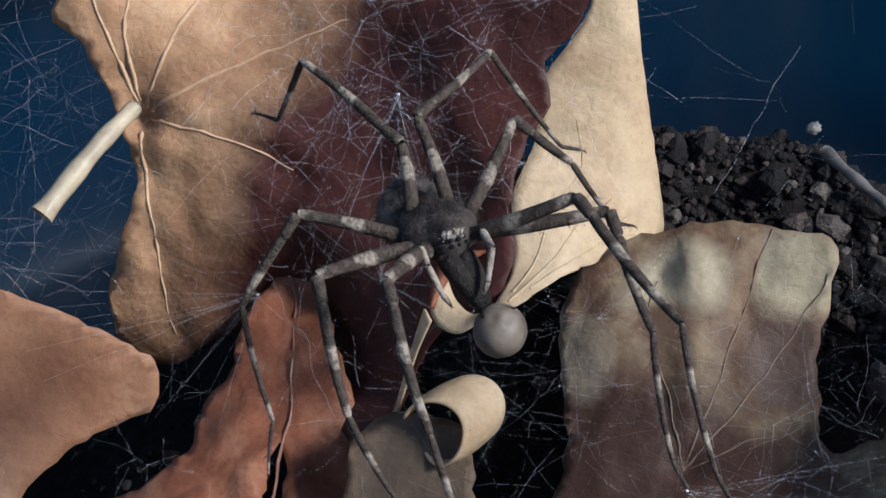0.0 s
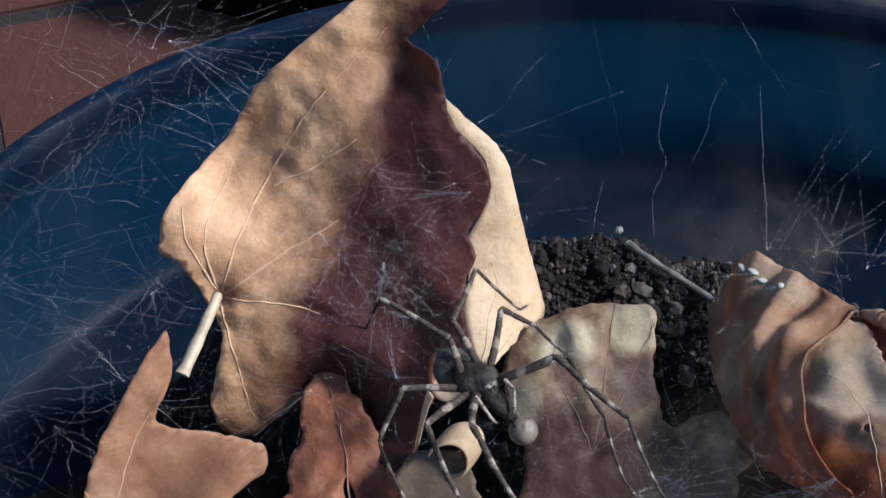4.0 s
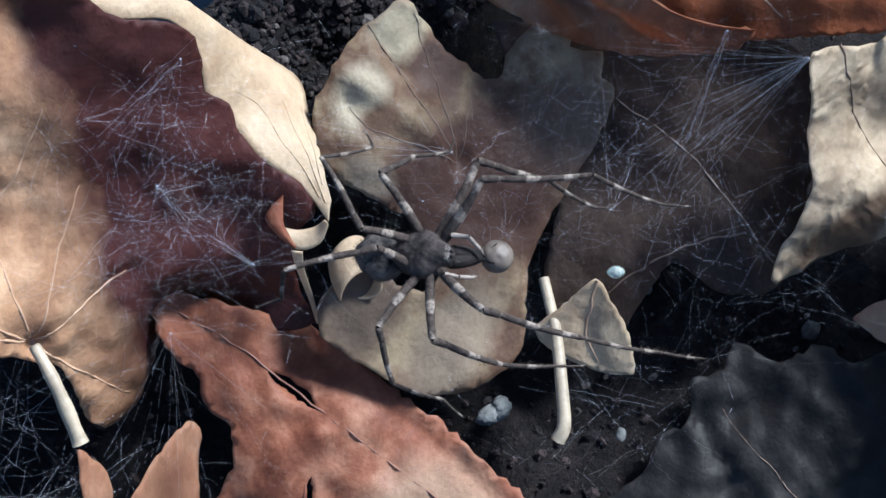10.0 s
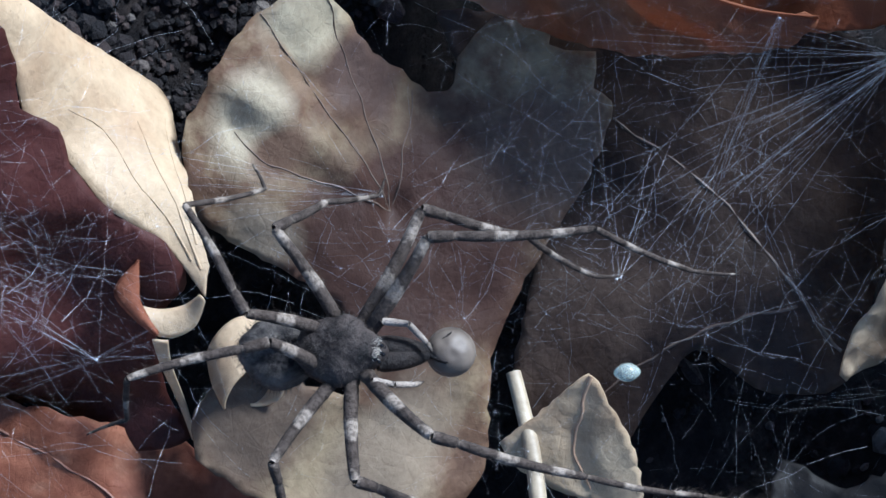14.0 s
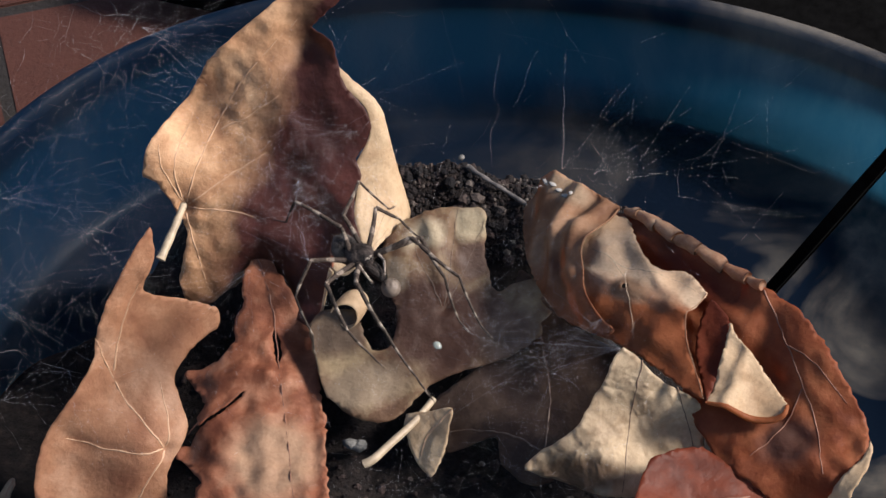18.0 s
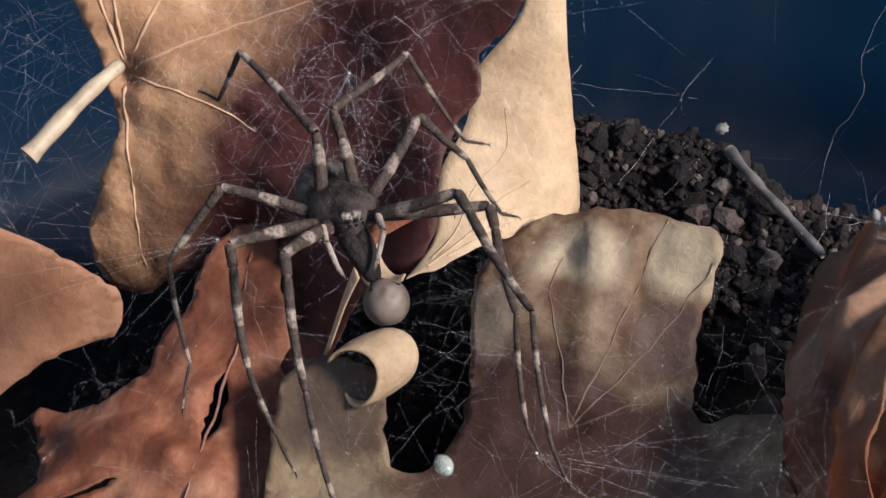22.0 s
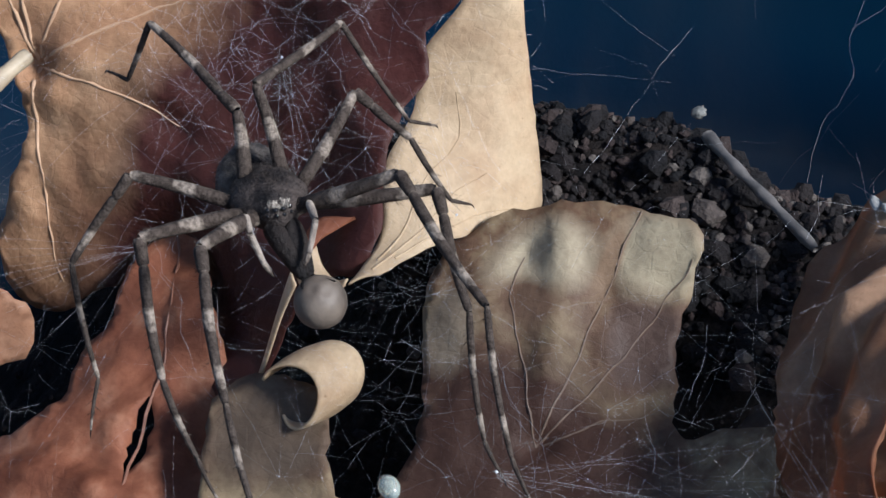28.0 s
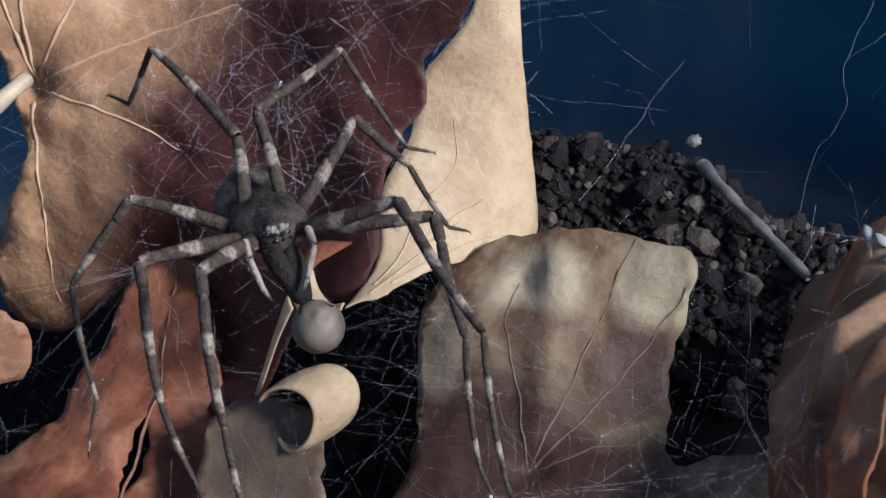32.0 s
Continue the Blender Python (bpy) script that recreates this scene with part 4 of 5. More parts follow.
low_red, _ = leaf("leaf", pose(0.089, -0.069, -0.0058, 18.4, 20.9, 6.8),
     [(-24.9, 23.5), (-10.9, 30.2), (4.3, 22.7), (18.4, 17.8), (22.7, 9.5), (20.1, -2.7), (12.2, -4.1), (6.7, -12.3), (16.3, -20.1), (12.6, -32.9), (-26.4, -32.7), (-41, -12.4), (-30.6, 3.3)],
     [(-2.8, -0.5, 4.4), (-14.4, 21, -1.8), (20.8, 6.8, -0.9), (-3.6, -27.3, -1.7)],
     "red_leaf", "dark red-brown leaf lying low in the tub", 8, veins=[[(3.2, 19.8), (-10.4, 14.9), (-18.2, 8.5), (-21.8, 0.9), (-31.9, -3.1)], [(-11.8, 14.5), (-9.4, 4.1), (-13.1, -10.4)]], vein_w=(0.5, 0.2), vein_mat="rose_vein")
bm, _ = leaf_sheet([(0.2, 0.7), (12, 0.5), (11.6, -4.7), (17.3, -15.4), (14.1, -33.6), (1.7, -32.5), (3.5, -14.4), (0, -4.1)], relief([(-2.8, -0.5, 4.4), (-14.4, 21, -1.8), (20.8, 6.8, -0.9), (-3.6, -27.3, -1.7)], 40), 19)
part("turned_edge", bm, M["cream_leaf"], low_red, "pale turned-up edge", low_red.matrix_basis.inverted() @ pose(0.089, -0.069, -0.0042, 18.4, 20.9, 6.8))
leaf("leaf", pose(0.0324, -0.027, -0.0126, 14.6, -11.7, -3.0),
     [(-10.4, 48.1), (4.4, 33.1), (25.1, 19.6), (28.9, 6.6), (15.2, -8.4), (2.1, -17.9), (-6.7, -12.5), (-10.5, -3.6), (-23.3, -7.7), (-35.8, -6.4), (-30.7, 6.5), (-15.5, 21.1)],
     [(-7.7, 27.3, -0.6), (18.1, 13.5, 0.6), (12.3, -13.4, -2.7), (-18.2, -14.9, -2.1), (-4.5, -12.4, 4.8)],
     "brown_leaf", "dark brown leaf half buried under the others", 9, veins=[[(3.4, -14.7), (3.4, 7.7), (-2.8, 29.3)], [(2.9, -7.1), (-9.8, -2), (-24.5, -1.6)]], vein_w=(0.4, 0.2), vein_mat="dark_vein")
leaf("leaf", pose(0.03, -0.0825, -0.027, 14.6, -4.3, -1.1),
     [(-33.4, 27), (-28, 31), (-22, 29.5), (-17, 35.5), (-12, 33), (-7, 36), (-3, 28.5), (4, 27), (7, 20.5), (14, 18), (12, 10), (16.5, 3), (12.6, -4), (14.6, -12), (8.3, -28.1), (-59.3, -1.9), (-61, 9), (-54, 13), (-55, 20), (-46.5, 20.5), (-42, 27)],
     [(-10.1, 12.6, -0.4), (30.1, 13.6, 0.3), (10, -17.9, -0.2), (-30.1, -8.3, 0.4), (-17, 35, -3), (14, 18, -3), (-44, 24, -2)],
     "grey_leaf", "dull grey-brown leaf lying in the shade", 13, crinkle=1.8, jag=0.5, soft=30,
     folds=[([(-50, 6), (-30, 12), (-8, 8), (10, 12)], 2.0, 2.6), ([(-20, 30), (-24, 10), (-30, -4)], -1.6, 2.2), ([(-6, 32), (-2, 14), (-10, -6)], 1.4, 2.0), ([(-40, 24), (-38, 8), (-46, -4)], 1.5, 2.2)],
     veins=[[(-14.1, -0.4), (-15.6, 14), (-16.1, 28)]], vein_w=(0.25, 0.1), vein_mat="dark_vein")
leaf("leaf", pose(0.06, -0.069, -0.0153, 39.3, -14.5, -11.6),
     [(-20.8, 9.9), (-12.8, 9.5), (-5.8, -1.2), (-0.4, -10.1), (-6.9, -12), (-12.7, -8), (-18.5, 2.4)],
     [(-5.3, 7.6, -0), (5.3, 0, -0), (-0, -7.6, -0)],
     "tan_edge", "small tan scrap of leaf", 14, step=1.0, crinkle=1.0, veins=[[(-18.7, 8), (-12.4, -0.2), (-6.2, -9.4)]], vein_w=(0.5, 0.2))
leaf("leaf", pose(-0.114, -0.0333, -0.0333, 42.0, 24.4, 20.4),
     [(-0.1, -13.3), (1, -15.3), (-1.1, -24.3), (-4.3, -35.7), (-7.7, -35.4), (-5.1, -22.5)],
     [(4.7, 8.6, -0), (-7, 0.7, -0), (2.3, -9.3, -0)],
     "pale_leaf", "narrow pale leaf tip at the tub's wall", 15, step=1.0, veins=[[(0.1, -13.9), (-2.1, -23.8), (-4.9, -34.3)]], vein_w=(0.5, 0.2))
leaf("leaf", pose(0.0045, -0.0312, -0.0168, 39.1, -21.0, -16.2),
     [(5.3, 8.5), (5.4, 2.6), (5, -2.7), (1.7, -10.7), (-4, -7), (-8.6, 0.8), (-8.9, 5.5), (-2, 6.9)],
     [(4.9, 8.1, 0), (2.8, -10.2, 0), (-7.7, 2.1, 0)],
     "cream_leaf", "small pointed tan leaf tip with a fold", 10, step=0.9, veins=[[(5.2, 8), (-1, 1), (-3, -6)]], vein_w=(0.5, 0.2))

# the pale stalk of the mottled leaf, hooked and hollow at its end
stem = thing("leaf_stalk", Matrix(), "pale hooked leaf stalk with a hollow end", "stalk")
c = spline3([(0.0032, -0.0185, -0.0165), (-0.001, -0.0275, -0.0162), (-0.0065, -0.0365, -0.0158), (-0.0098, -0.0413, -0.0162), (-0.0122, -0.0425, -0.0172)], 7)
part("shaft", tube(c, [MM * (0.95 + 0.012 * i) for i in range(len(c))], 12, cap=False), M["stalk"], stem)
end = Vector(c[-1])
# near-black ball set in the open end as the shade inside it
part("hollow_shade", blob((0, 0, 0), (0.0009, 0.0009, 0.0009), Matrix.Translation(end), 12), M["jaw"], stem, "dark ball standing in for shade in the hollow end")

# a small leaf curled into a tube
curl = thing("curled_leaf", pose(-0.0238, -0.0040, -0.0022, -7, 0, -18), "small cream leaf curled into a tube", "leaf", "dead leaves")
rings = []
for i in range(13):
    t = i / 12
    r = 3.9 * MM * (1 + 0.10 * math.sin(3 * t))
    rings.append([Vector((r * math.cos(a), 0.0068 * t + 0.0012 * math.sin(a * 1.5), r * math.sin(a) * 0.95)) for a in [radians(-105 + 280 * j / 28) for j in range(29)]])
bm = skin(rings, False)
bmesh.ops.recalc_face_normals(bm, faces=bm.faces)
bmesh.ops.solidify(bm, geom=list(bm.faces), thickness=0.0003)
part("blade", bm, M["cream_leaf"], curl)


# ---- spider ----
spider = thing("spider", Matrix(), "grey-brown hairy spider with banded legs hanging in its web", "spider")


def hairs(bm, pts, normals, count, length, rng, width=0.03):
    for _ in range(count):
        i = rng.randrange(len(pts))
        p, nn = pts[i], normals[i]
        d = (nn + Vector((rng.uniform(-1, 1), rng.uniform(-1, 1), rng.uniform(-1, 1))) * 0.45).normalized()
        s = d.cross(Vector((0.3, 0.5, 0.8))).normalized() * width * MM
        t = d.cross(s).normalized() * width * MM
        tip = bm.verts.new(p + d * length * MM * rng.uniform(0.6, 1.2))
        a, b, c = bm.verts.new(p + s), bm.verts.new(p - s * 0.5 + t), bm.verts.new(p - s * 0.5 - t)
        bm.faces.new((a, b, tip)), bm.faces.new((b, c, tip)), bm.faces.new((c, a, tip))


EYES = Vector((-12.1, -20.7, 41.6))
WAIST = Vector((-18.4, -14.8, 40.3))
AX = (EYES - WAIST).normalized()
SIDE = AX.cross(Vector((0, 0, 1))).normalized()
TOP = SIDE.cross(AX)
BODY = Matrix((( *AX, 0), (*SIDE, 0), (*TOP, 0), (0, 0, 0, 1))).to_3x3().transposed().to_4x4()
BALL = Vector((-6.3, -23.6, 36.1)) * MM


def at_body(along, side=0.0, up=0.0):
    """A frame in the spider, mm from its waist along its body."""
    return Matrix.Translation((WAIST + AX * along + SIDE * side + TOP * up) * MM) @ BODY


def head_shape(u, p):
    """Broad behind, narrow and high at the eyes, with grooves that run out from a pit."""
    k = 1 - 0.46 * max(0, u.x) ** 1.4 - 0.12 * max(0, -u.x)
    groove = sum(math.exp(-((math.atan2(u.y, u.x + 0.25) - a) / 0.10) ** 2) for a in (-2.2, -1.45, -0.75, 0.75, 1.45, 2.2))
    pit = math.exp(-((u.x + 0.25) ** 2 + u.y ** 2) / 0.012)
    return Vector((p.x, p.y * k, p.z * (1 + 0.22 * max(0, u.x)) - (0.00022 * groove * min(1, abs(u.y) * 2 + abs(u.x)) + 0.0004 * pit) * (1 if u.z > 0.1 else 0)))


def abdomen_shape(u, p):
    k = 1 - 0.30 * max(0, u.x) ** 2 - 0.22 * max(0, -u.x) ** 2
    return Vector((p.x, p.y * k, p.z * k * (1.08 if u.z > 0 else 0.9)))


def furry(bm, count, length, rng, width, keep=lambda p: True):
    """Gives a closed mesh a coat of fine hairs."""
    bm.normal_update()
    pn = [(v.co.copy(), v.normal.copy()) for v in bm.verts if keep(v.co)]
    hairs(bm, [p for p, _ in pn], [q for _, q in pn], count, length, rng, width)


rng = random.Random(21)
bm = blob((0, 0, 0), (4.9 * MM, 3.75 * MM, 2.2 * MM), Matrix(), 56, 0.04, head_shape)
furry(bm, 1500, 0.55, rng, 0.018, lambda p: p.z > 0)
ceph = part("cephalothorax", bm, M["carapace"], spider, "dark mottled carapace", at_body(4.3, 0, 0))
bm = blob((0, 0, 0), (4.3 * MM, 3.8 * MM, 3.3 * MM), Matrix(), 48, 0.07, abdomen_shape)
furry(bm, 1700, 0.8, rng, 0.02)
part("abdomen", bm, M["abdomen"], spider, "dark hairy abdomen with paler marks", at_body(-3.0, 0, -2.7) @ pose(0, 0, 0, 0, 32, 0))
part("waist", tube([(-0.0012, 0, -0.0008), (0, 0, -0.0003), (0.0012, 0, 0)], [0.0008, 0.0006, 0.0009], 12), M["jaw"], spider, m=at_body(0.2, 0, -0.5))
for s in (-1, 1):
    part("spinneret", tube([(0, 0, 0), (-0.0006, 0, -0.0001), (-0.0012, 0, -0.0002)], [0.0003, 0.00026, 0.00012], 8), M["palp"], spider, m=at_body(-6.0, 0.35 * s, -4.6))
for sx, al, up, r in ((-0.38, 8.75, 1.25, 0.26), (0.38, 8.75, 1.25, 0.26), (-1.05, 8.35, 1.15, 0.24), (1.05, 8.35, 1.15, 0.24), (-0.36, 8.9, 0.7, 0.22), (0.36, 8.9, 0.7, 0.22), (-1.15, 8.5, 0.6, 0.2), (1.15, 8.5, 0.6, 0.2)):
    part("eye", blob((0, 0, 0), (r * MM,) * 3, Matrix(), 12), M["eye"], spider, "shiny black eye", at_body(al, sx, up))
bm = bmesh.new()
tuft = [Vector((rng.uniform(-0.3, 0.5), rng.uniform(-1.1, 1.1), rng.uniform(-0.2, 0.5))) * MM for _ in range(120)]
hairs(bm, tuft, [Vector((0.5, 0, 0.8))] * 120, 150, 0.7, rng, 0.03)
part("brow", bm, M["pale_hair"], spider, "pale hairs round the eyes", at_body(8.1, 0, 1.3))
for s in (-1, 1):
    root = at_body(7.9, 0.8 * s, -0.9)
    goal = root.inverted() @ (BALL + (root.translation - BALL).normalized() * 0.0027)
    c = spline3([(0, 0, 0), goal * 0.35 + Vector((0.0006, -0.0001 * s, 0.0002)), goal * 0.7 + Vector((0.0004, -0.0001 * s, 0)), goal], 4)
    bm = tube(c, [(0.95, 1.12, 1.2, 1.22, 1.2, 1.16, 1.1, 1.02, 0.94, 0.85, 0.74, 0.62, 0.42)[i] * MM for i in range(len(c))], 16)
    furry(bm, 260, 0.55, rng, 0.014)
    jaw = part("chelicera", bm, M["jaw"], spider, "dark hairy jaw", root)
    hook = root.inverted() @ (BALL + SIDE * (0.0016 * s) + AX * 0.0004 + TOP * 0.0022)
    part("fang", tube(spline3([goal, goal.lerp(hook, 0.5) + Vector((0.0006, 0.0003 * s, 0.0001)), hook], 4), [0.0003, 0.00029, 0.00027, 0.00024, 0.0002, 0.00016, 0.00012, 0.00008, 0.00004], 8), M["jaw"], jaw)
FEELERS = ([(6.9, -1.7, -0.4), (8.6, -2.9, 1.2), (11.2, -2.8, 0.9), (12.6, -1.6, -1.6), (13.0, -1.0, -2.6)], [(6.9, 1.7, -0.4), (8.2, 3.2, 1.0), (10.2, 3.3, 0.2), (11.6, 2.6, -2.4), (12.2, 2.0, -3.6)])
for line in FEELERS:
    w = [at_body(*p).translation for p in line]
    feeler = None
    for i, (p, q) in enumerate(zip(w, w[1:])):
        bm = tube([p, p.lerp(q, 0.15), p.lerp(q, 0.6), q], [MM * r for r in ((0.34, 0.42, 0.42, 0.34), (0.34, 0.40, 0.38, 0.30), (0.30, 0.34, 0.32, 0.26), (0.26, 0.30, 0.24, 0.08))[i]], 10)
        furry(bm, 60, 0.45, rng, 0.011)
        piece = part("pedipalp" if feeler is None else "joint", bm, M["palp"] if i in (1, 2) else M["leg"], feeler or spider, "short banded feeler" if feeler is None else "")
        feeler = feeler or piece


def leg_segment(name, a, b, r0, r1, parent, rng, n_hair, bow=0.00025):
    """One joint; its own z runs along it."""
    d = b - a
    m = Matrix.Translation(a) @ d.to_track_quat("Z", "Y").to_matrix().to_4x4()
    l = d.length
    prof = [(0.0, 0.70), (0.04, 0.95), (0.15, 1.04), (0.4, 1.06), (0.7, 1.0), (0.9, 0.98), (0.97, 0.92), (1.0, 0.66)]
    pts = [Vector((bow * math.sin(t * math.pi) * (l / 0.01), 0, t * l)) for t, _ in prof]
    bm = tube(pts, [(r0 + (r1 - r0) * t) * k for t, k in prof], 12)
    ps, ns = [], []
    for _ in range(n_hair):
        t = rng.random()
        ang = rng.uniform(0, 2 * math.pi)
        rad = r0 + (r1 - r0) * t
        o = Vector((math.cos(ang), math.sin(ang), 0))
        ps.append(o * rad * 0.95 + Vector((bow * math.sin(t * math.pi) * (l / 0.01), 0, t * l)))
        ns.append((o + Vector((0, 0, 0.9))).normalized())
    hairs(bm, ps, ns, n_hair, 0.7, rng, 0.011)
    hairs(bm, ps, ns, n_hair // 5, 1.5, rng, 0.013)
    return part(name, bm, M["leg"], parent, m=m)


def spider_leg(root, joints, scale=1.0):
    """Hip, femur, patella, tibia, metatarsus and tarsus with its claw; joints in mm in the world."""
    rng = random.Random(int(root[0] * 10 + root[1] * 31))
    hip = at_body(*root)
    p = [hip.inverted() @ (Vector(j) * MM) for j in joints]
    out = p[0].normalized()
    leg = new("leg", mesh_of("leg", tube([-out * 0.0010, Vector(), out * 0.0011, out * 0.0016], [0.0008, 0.00092, 0.00085, 0.0005], 12), M["leg"]))
    leg.parent = spider
    leg.matrix_basis = hip
    knee = p[0].lerp(p[1], min(0.3, 0.0026 / (p[1] - p[0]).length))
    k = MM * scale
    for name, a, b, r0, r1 in (("femur", out * 0.001, p[0], 0.78, 0.60), ("patella", p[0], knee, 0.62, 0.58), ("tibia", knee, p[1], 0.55, 0.42), ("metatarsus", p[1], p[2], 0.36, 0.26), ("tarsus", p[2], p[3], 0.24, 0.13)):
        leg_segment(name, a, b, r0 * k, r1 * k, leg, rng, int(15000 * (b - a).length), 0.00025 if name != "patella" else 0.0)
    tip = (p[3] - p[2]).normalized()
    part("claw", tube([p[3], p[3] + tip * 0.0003 + Vector((0, 0, -0.0001)), p[3] + tip * 0.0005 + Vector((0, 0, -0.0004))], [0.00010, 0.00007, 0.00002], 6), M["jaw"], leg)
    return leg


spider_leg((5.6, -2.0, -0.5), [(-0.3, -11.8, 43.6), (7.2, -19.2, 37.2), (11.5, -24.3, 26.7), (14.3, -25.6, 24.1)])
spider_leg((6.6, -1.7, -0.3), [(-2.1, -15.6, 47.6), (11.9, -24.5, 44.4), (18.5, -32.2, 35.3), (21.9, -34.8, 33.8)])
spider_leg((4.3, -2.2, -0.6), [(-13.3, -4.7, 45.4), (-7.2, -4.6, 41.8), (-2.0, -6.0, 37.0), (-0.6, -4.8, 36.2)], 0.9)
spider_leg((3.0, -2.0, -0.6), [(-20.8, -10.6, 47.6), (-19.0, 2.4, 47.1), (-11.0, 1.6, 38.1), (-10.2, 5.6, 34.9)], 0.9)
spider_leg((2.9, 2.0, -0.6), [(-20.7, -14.2, 47.0), (-33.8, -9.2, 49.5), (-36.4, -10.4, 42.2), (-40.2, -8.8, 40.9)], 0.95)
spider_leg((4.2, 2.3, -0.6), [(-27.5, -23.0, 42.8), (-30.6, -29.6, 35.4), (-25.6, -34.0, 26.0), (-24.6, -37.4, 22.4)], 0.9)
spider_leg((5.5, 2.2, -0.5), [(-22.2, -29.4, 42.0), (-15.6, -36.8, 33.0), (-9.0, -41.4, 30.0), (-5.4, -43.8, 28.8)])
spider_leg((6.6, 1.9, -0.3), [(-13.8, -31.4, 46.0), (-4.0, -43.0, 41.0), (4.6, -50.8, 35.0), (9.5, -54.6, 31.0)])


def ball_shape(u, p):
    """Smooth, with two shallow dimples and a seam between them."""
    dent = sum(math.exp(-((u - Vector(c).normalized()).length / 0.26) ** 2) for c in ((0.42, -0.2, 0.9), (-0.05, 0.38, 0.95), (-0.1, -0.4, 0.9)))
    return p * (1 - 0.075 * dent)


ball = new("held_ball", mesh_of("held_ball", blob((0, 0, 0), (2.55 * MM, 2.55 * MM, 2.6 * MM), Matrix(), 56, 0.012, ball_shape), M["ball"]))
ball.matrix_basis = Matrix.Translation(BALL)
tagged(ball, "smooth grey-beige ball held in the spider's jaws", "prey")

bead = new("droplet", mesh_of("droplet", blob((0, 0, 0), (1.25 * MM, 1.0 * MM, 0.98 * MM), Matrix(), 24, 0, lambda u, p: p + Vector((0.0007 * max(0, abs(u.x) - 0.75) * (1 if u.x > 0 else -1), 0, 0))), M["drop"]))
bead.matrix_basis = pose(0.0075, -0.0351, 0.0287, 0, 0, -35)
tagged(bead, "milky pale blue droplet hanging in the web", "droplet")


# a twig, and small pieces of grit and debris
twig = thing("twig", Matrix(), "short grey twig lying on the back of the soil", "twig")
c = spline3([(0.0035, 0.0455, 0.0100), (0.009, 0.0418, 0.0098), (0.0145, 0.0388, 0.0093), (0.0220, 0.0346, 0.0085)], 6)
bm = tube(c, [MM * (0.75 + 0.12 * math.sin(i * 1.3) - 0.01 * i) for i in range(len(c))], 9)
for v in bm.verts:
    v.co += noise.noise_vector(v.co * 700) * 0.00018
part("shaft", bm, M["twig"], twig)


def grit(at, size, label, seed, mat="grit"):
    ob = new("pebble", mesh_of("pebble", blob((0, 0, 0), size, Matrix(), 14, 0.35), M[mat]))
    ob.matrix_basis = at
    return tagged(ob, label, "pebble")


DEBRIS = [(-49.5, 46.5), (-47.0, 45.2), (-45.2, 43.6), (-43.4, 41.8), (-42.0, 40.4), (-40.2, 40.6)]
SMALL = [(-0.0181, -0.0301, -0.026), (-0.0158, -0.0303, -0.0261), (-0.0012, -0.0464, -0.0321), (-0.0156, -0.0298, -0.0259), (0.0004, -0.0473, -0.0324)]
for i in range(len(DEBRIS)):
    at = Matrix.Translation(rolled.matrix_basis @ (hood_place(Vector(DEBRIS[i])) + Vector((0, 0, 0.0004))))
    grit(at @ pose(0, 0, 0, 15, 10, -35 + 25 * i), (0.0013 - 0.00012 * i, 0.0006, 0.0004), "whitish bit of debris lying on the rolled leaf", 1 + i, "chalk")
grit(pose(0.0015, 0.0475, 0.0112, 10, 0, 70), (0.0010, 0.0008, 0.0007), "pale grey pebble beside the twig", 4)
for i in range(len(SMALL)):
    grit(pose(*SMALL[i], 10 * i, 5, 50 * i), (0.0026 - 0.0004 * (i % 4), 0.0017, 0.0012), "pale grey pebble lying on the dark soil", 5 + i)

grit(pose(-0.1214, -0.0236, 0.0287, 20, 60, 10), (0.0016, 0.0007, 0.0007), "white bit of debris caught in the silk", 12, "chalk")


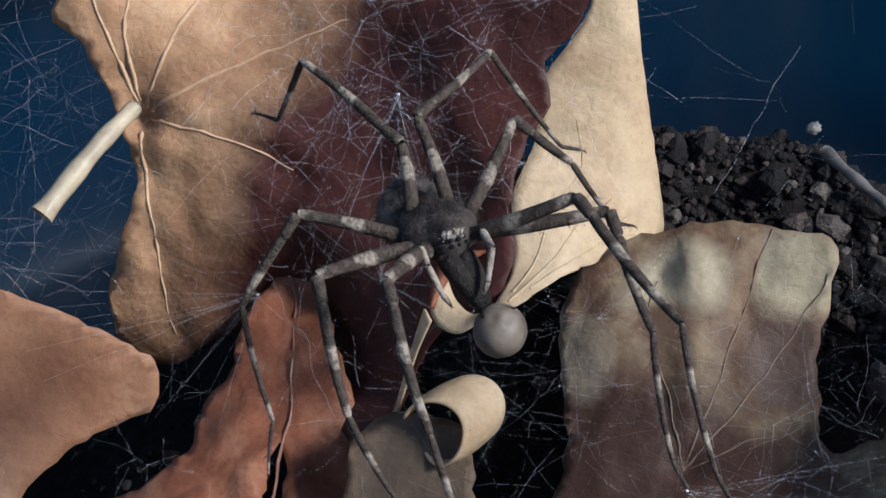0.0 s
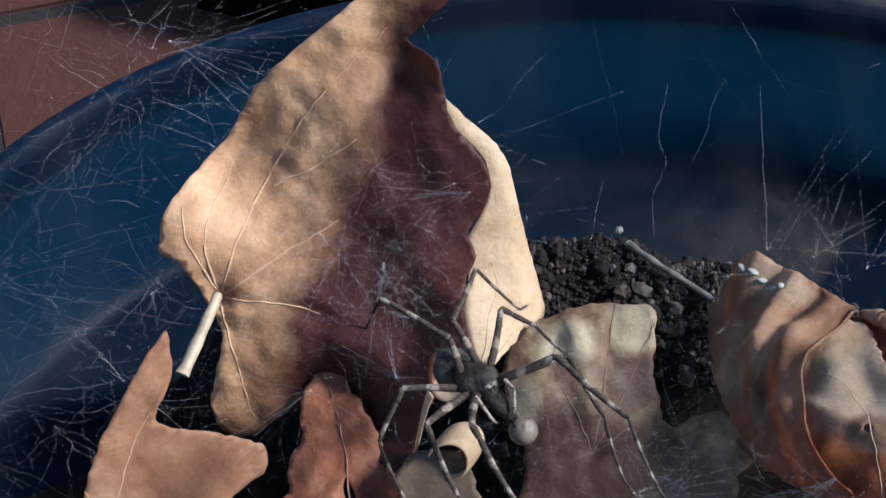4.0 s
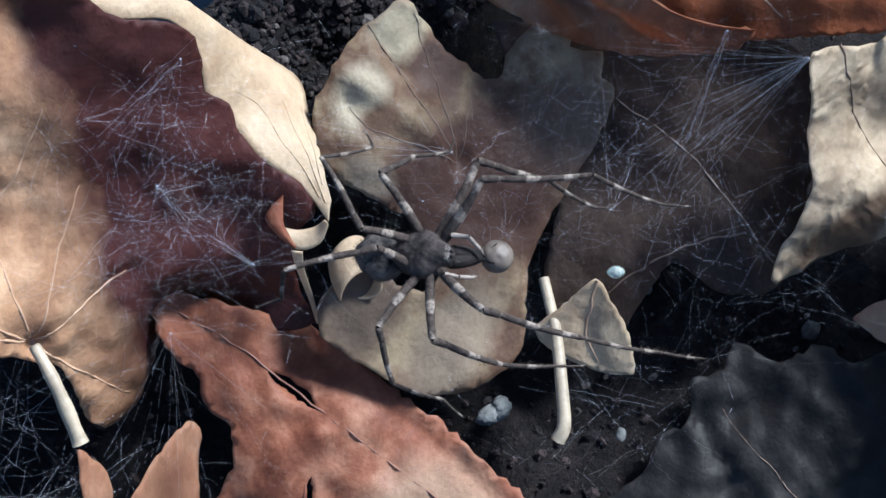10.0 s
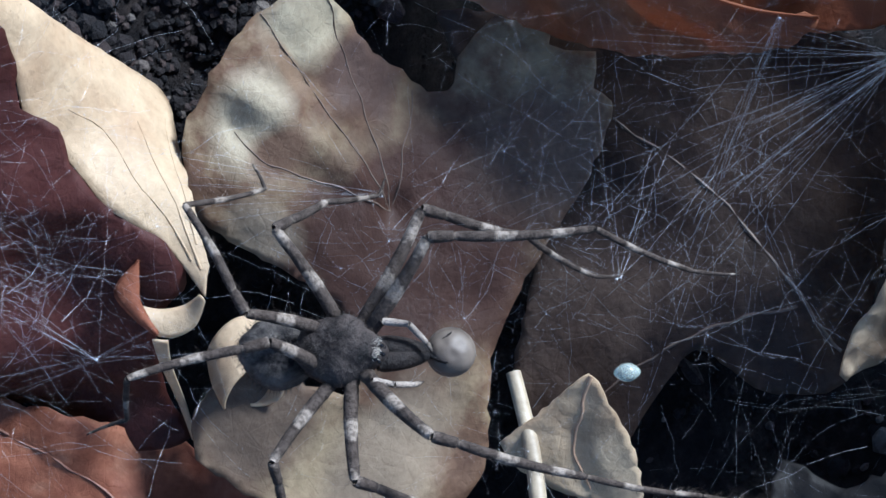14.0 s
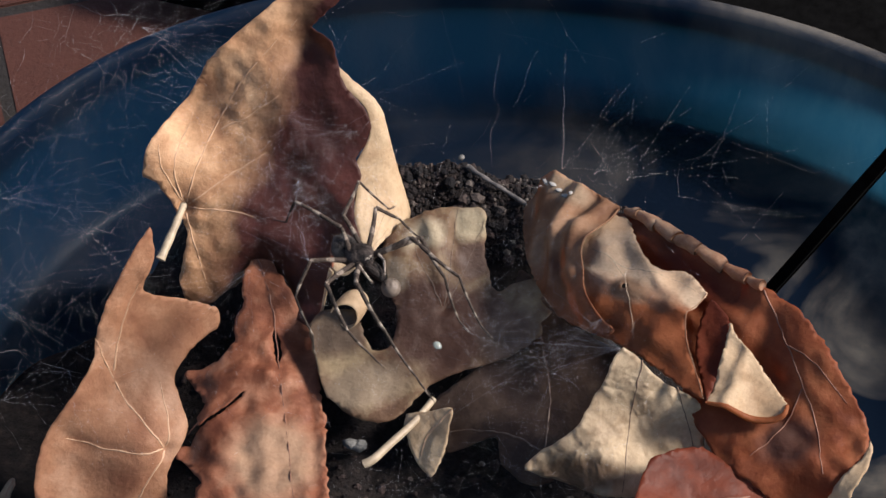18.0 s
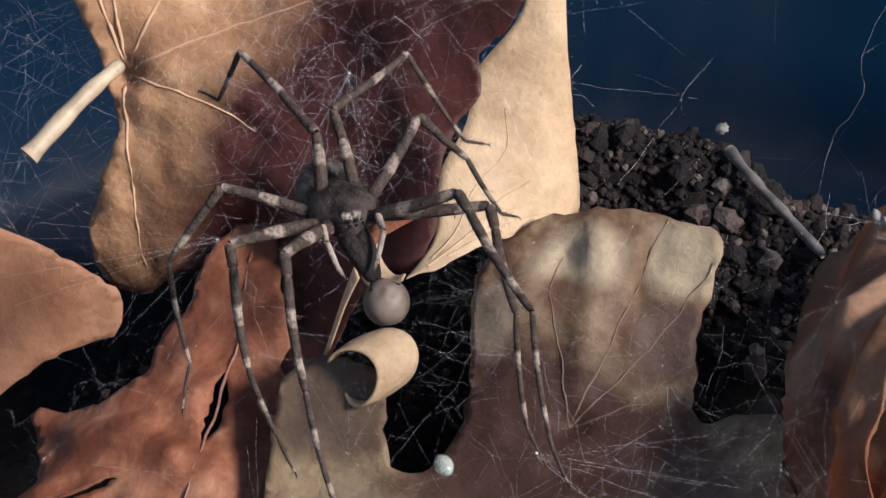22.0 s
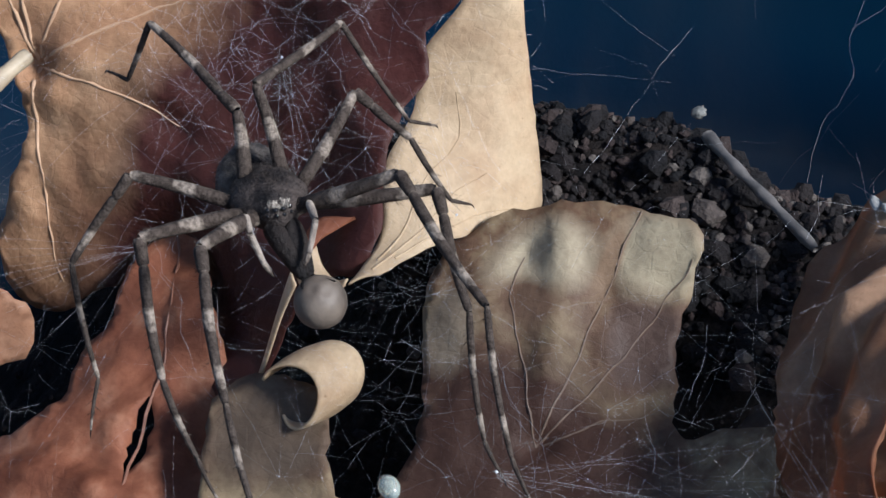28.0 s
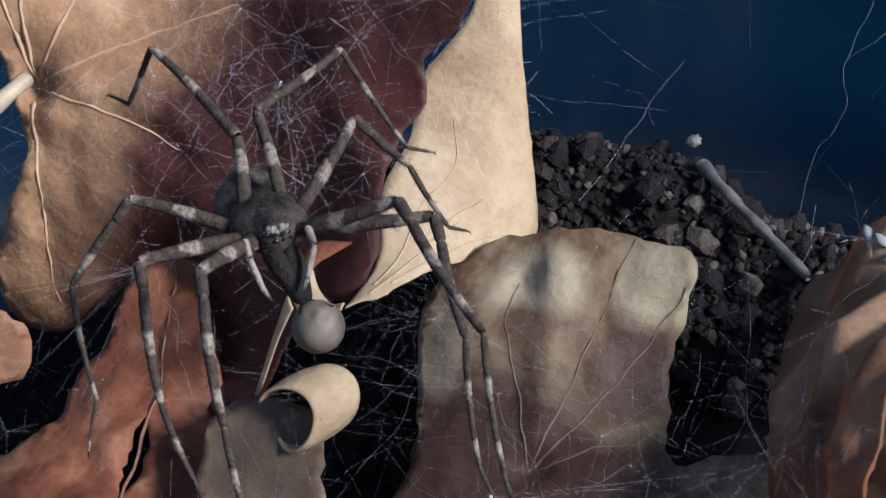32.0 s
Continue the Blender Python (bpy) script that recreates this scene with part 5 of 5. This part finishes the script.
# ---- webs ----
class Silk:
    """Fine threads gathered into one sheet or tangle; sizes in mm."""

    def __init__(self, seed):
        self.rng, self.v, self.f = random.Random(seed), [], []

    def box(self, c, h):
        return Vector([a + self.rng.gauss(0, 0.5) * b for a, b in zip(c, h)])

    def thread(self, a, b, r, wave):
        k = max(3, int((b - a).length / 1.6))
        off = Vector((self.rng.random() * 50, self.rng.random() * 50, 0))
        d = (b - a).normalized()
        s = d.cross(Vector((0.2, 0.3, 0.93))).normalized() * r * MM
        u = d.cross(s)
        o = len(self.v)
        for i in range(k + 1):
            t = i / k
            p = a.lerp(b, t)
            p = (p + (noise.noise_vector(p * 0.10 + off) * 1.0 + noise.noise_vector(p * 0.35 + off) * 0.35) * wave * math.sin(math.pi * t)) * MM
            self.v += [p + s, p - s * 0.5 + u * 0.87, p - s * 0.5 - u * 0.87]
        for i in range(k):
            for j in range(3):
                self.f.append((o + 3 * i + j, o + 3 * i + (j + 1) % 3, o + 3 * i + 3 + (j + 1) % 3, o + 3 * i + 3 + j))

    def speck(self, p, r):
        o = len(self.v)
        self.v += [(p + v * r * self.rng.uniform(0.6, 1.3)) * MM for v in ball_v]
        self.f += [[o + i for i in f] for f in ball_f]

    def tangle(self, c, h, count, lengths, radius=(0.003, 0.007), wave=2.0, flat=(1, 1, 0.6)):
        knots = [self.box(c, h) for _ in range(max(3, count // 14))]
        for _ in range(count):
            a = self.rng.choice(knots) if self.rng.random() < 0.45 else self.box(c, h)
            d = Vector([self.rng.gauss(0, 1) * f for f in flat]).normalized()
            r = self.rng.uniform(*radius) * (1.8 if self.rng.random() < 0.08 else 1)
            self.thread(a, a + d * self.rng.uniform(*lengths), r, wave * self.rng.uniform(0.3, 1.2))
        for p in knots:
            self.speck(p, self.rng.uniform(0.03, 0.09))
        return self

    def fan(self, p, c, h, count, radius=(0.003, 0.008), wave=0.8):
        p = Vector(p)
        for _ in range(count):
            self.thread(p + self.box((0, 0, 0), (0.5, 0.5, 0.5)), self.box(c, h), self.rng.uniform(*radius), wave * self.rng.random())
        self.speck(p, 0.16)
        return self

    def done(self, label):
        me = bpy.data.meshes.new("web")
        me.from_pydata(self.v, [], self.f)
        me.materials.append(M["silk"])
        return tagged(new("web", me), label, "spider web", kind="stuff")


web = Silk(31).tangle((-45, 24, 22), (28, 24, 28), 300, (4, 30), (0.0025, 0.006), wave=4.0).tangle((-38, 16, 10), (22, 18, 20), 110, (3, 20))
web.fan((-45, 36, 33), (-38, 28, 22), (15, 13, 16), 20, (0.004, 0.010), 2.0).fan((-26, 35, 31), (-38, 32, 28), (8, 5, 5), 16, (0.004, 0.010)).fan((-41, 24, 20), (-38, 19, 11), (15, 12, 13), 20, (0.004, 0.009), 2.0)
web.fan((-36, 8, 6), (-46, 14, 8), (14, 9, 6), 14, (0.004, 0.008), 0.3).fan((-36, 8, 6), (-28, 4, 9), (4, 4, 3), 6, (0.004, 0.007), 0.3).tangle((-43, 30, 28), (13, 11, 12), 60, (2, 12), (0.004, 0.008), 3.0).tangle((-40, 20, 12), (14, 11, 12), 70, (2, 12), (0.004, 0.008), 3.0)
web.done("dense white silk across the dark hollow of the upright leaf")
web = Silk(32).tangle((22, -12, 20), (40, 34, 14), 300, (3, 20), (0.0016, 0.0036)).tangle((-5, -20, 26), (30, 30, 8), 160, (3, 16), (0.0015, 0.0034))
web.fan((-1.6, -5.6, 35), (-16, 8, 32), (4, 5, 3), 12, wave=0.3).fan((13.6, -25.8, 25), (26, -16, 12), (14, 12, 8), 7)
web.done("thin sheet web under and round the spider")
web = Silk(33).fan((54, -25, 23), (30, -18, 14), (18, 16, 10), 34).fan((48, -12, 18), (30, -25, 4), (16, 12, 8), 14).tangle((36, -20, 6), (26, 22, 16), 170, (4, 18), (0.002, 0.0045))
web.tangle((16, -46, -6), (44, 18, 16), 110, (4, 22), (0.002, 0.0045)).done("silk fanned between the pale leaf and the dark hollow")
web = Silk(34).tangle((-112, 14, -8), (44, 60, 30), 240, (8, 38), (0.003, 0.008), 5.0).tangle((-84, 8, 8), (14, 26, 26), 110, (5, 22)).fan((-54, 10, -4), (-68, -6, 0), (22, 12, 10), 16, wave=0.4)
web.tangle((-62, -18, -10), (30, 30, 14), 60, (3, 14), (0.002, 0.005)).tangle((-90, 70, 0), (50, 40, 26), 90, (10, 40), (0.003, 0.007), 4.0).fan((-128, 22, 2), (-90, 30, 0), (22, 54, 26), 6, (0.005, 0.010), 2.5).fan((-126, -14, 2), (-88, 0, -4), (22, 50, 24), 6, (0.005, 0.010), 2.5).fan((-104, 96, 2), (-66, 82, 12), (24, 26, 16), 14, (0.005, 0.011), 2.5).tangle((-104, 84, 2), (44, 30, 16), 60, (8, 30), (0.004, 0.009), 5.0).done("loose silk between the leaves and the tub's wall")
web = Silk(35).tangle((5, 80, 0), (60, 40, 26), 36, (10, 50), (0.003, 0.006), 2.5).fan((31, 42, 17), (40, 90, -10), (50, 30, 16), 7).tangle((34, 40, 14), (20, 12, 6), 40, (4, 14)).tangle((75, 40, 10), (44, 44, 20), 18, (10, 50), (0.003, 0.007), 1.5).fan((50, 32, 26), (70, 96, -10), (34, 22, 16), 4, (0.004, 0.008), 0.5).fan((40, 44, 14), (60, 100, -22), (40, 16, 14), 4, (0.004, 0.008), 0.5)
web.done("single long threads running to the tub's far wall")
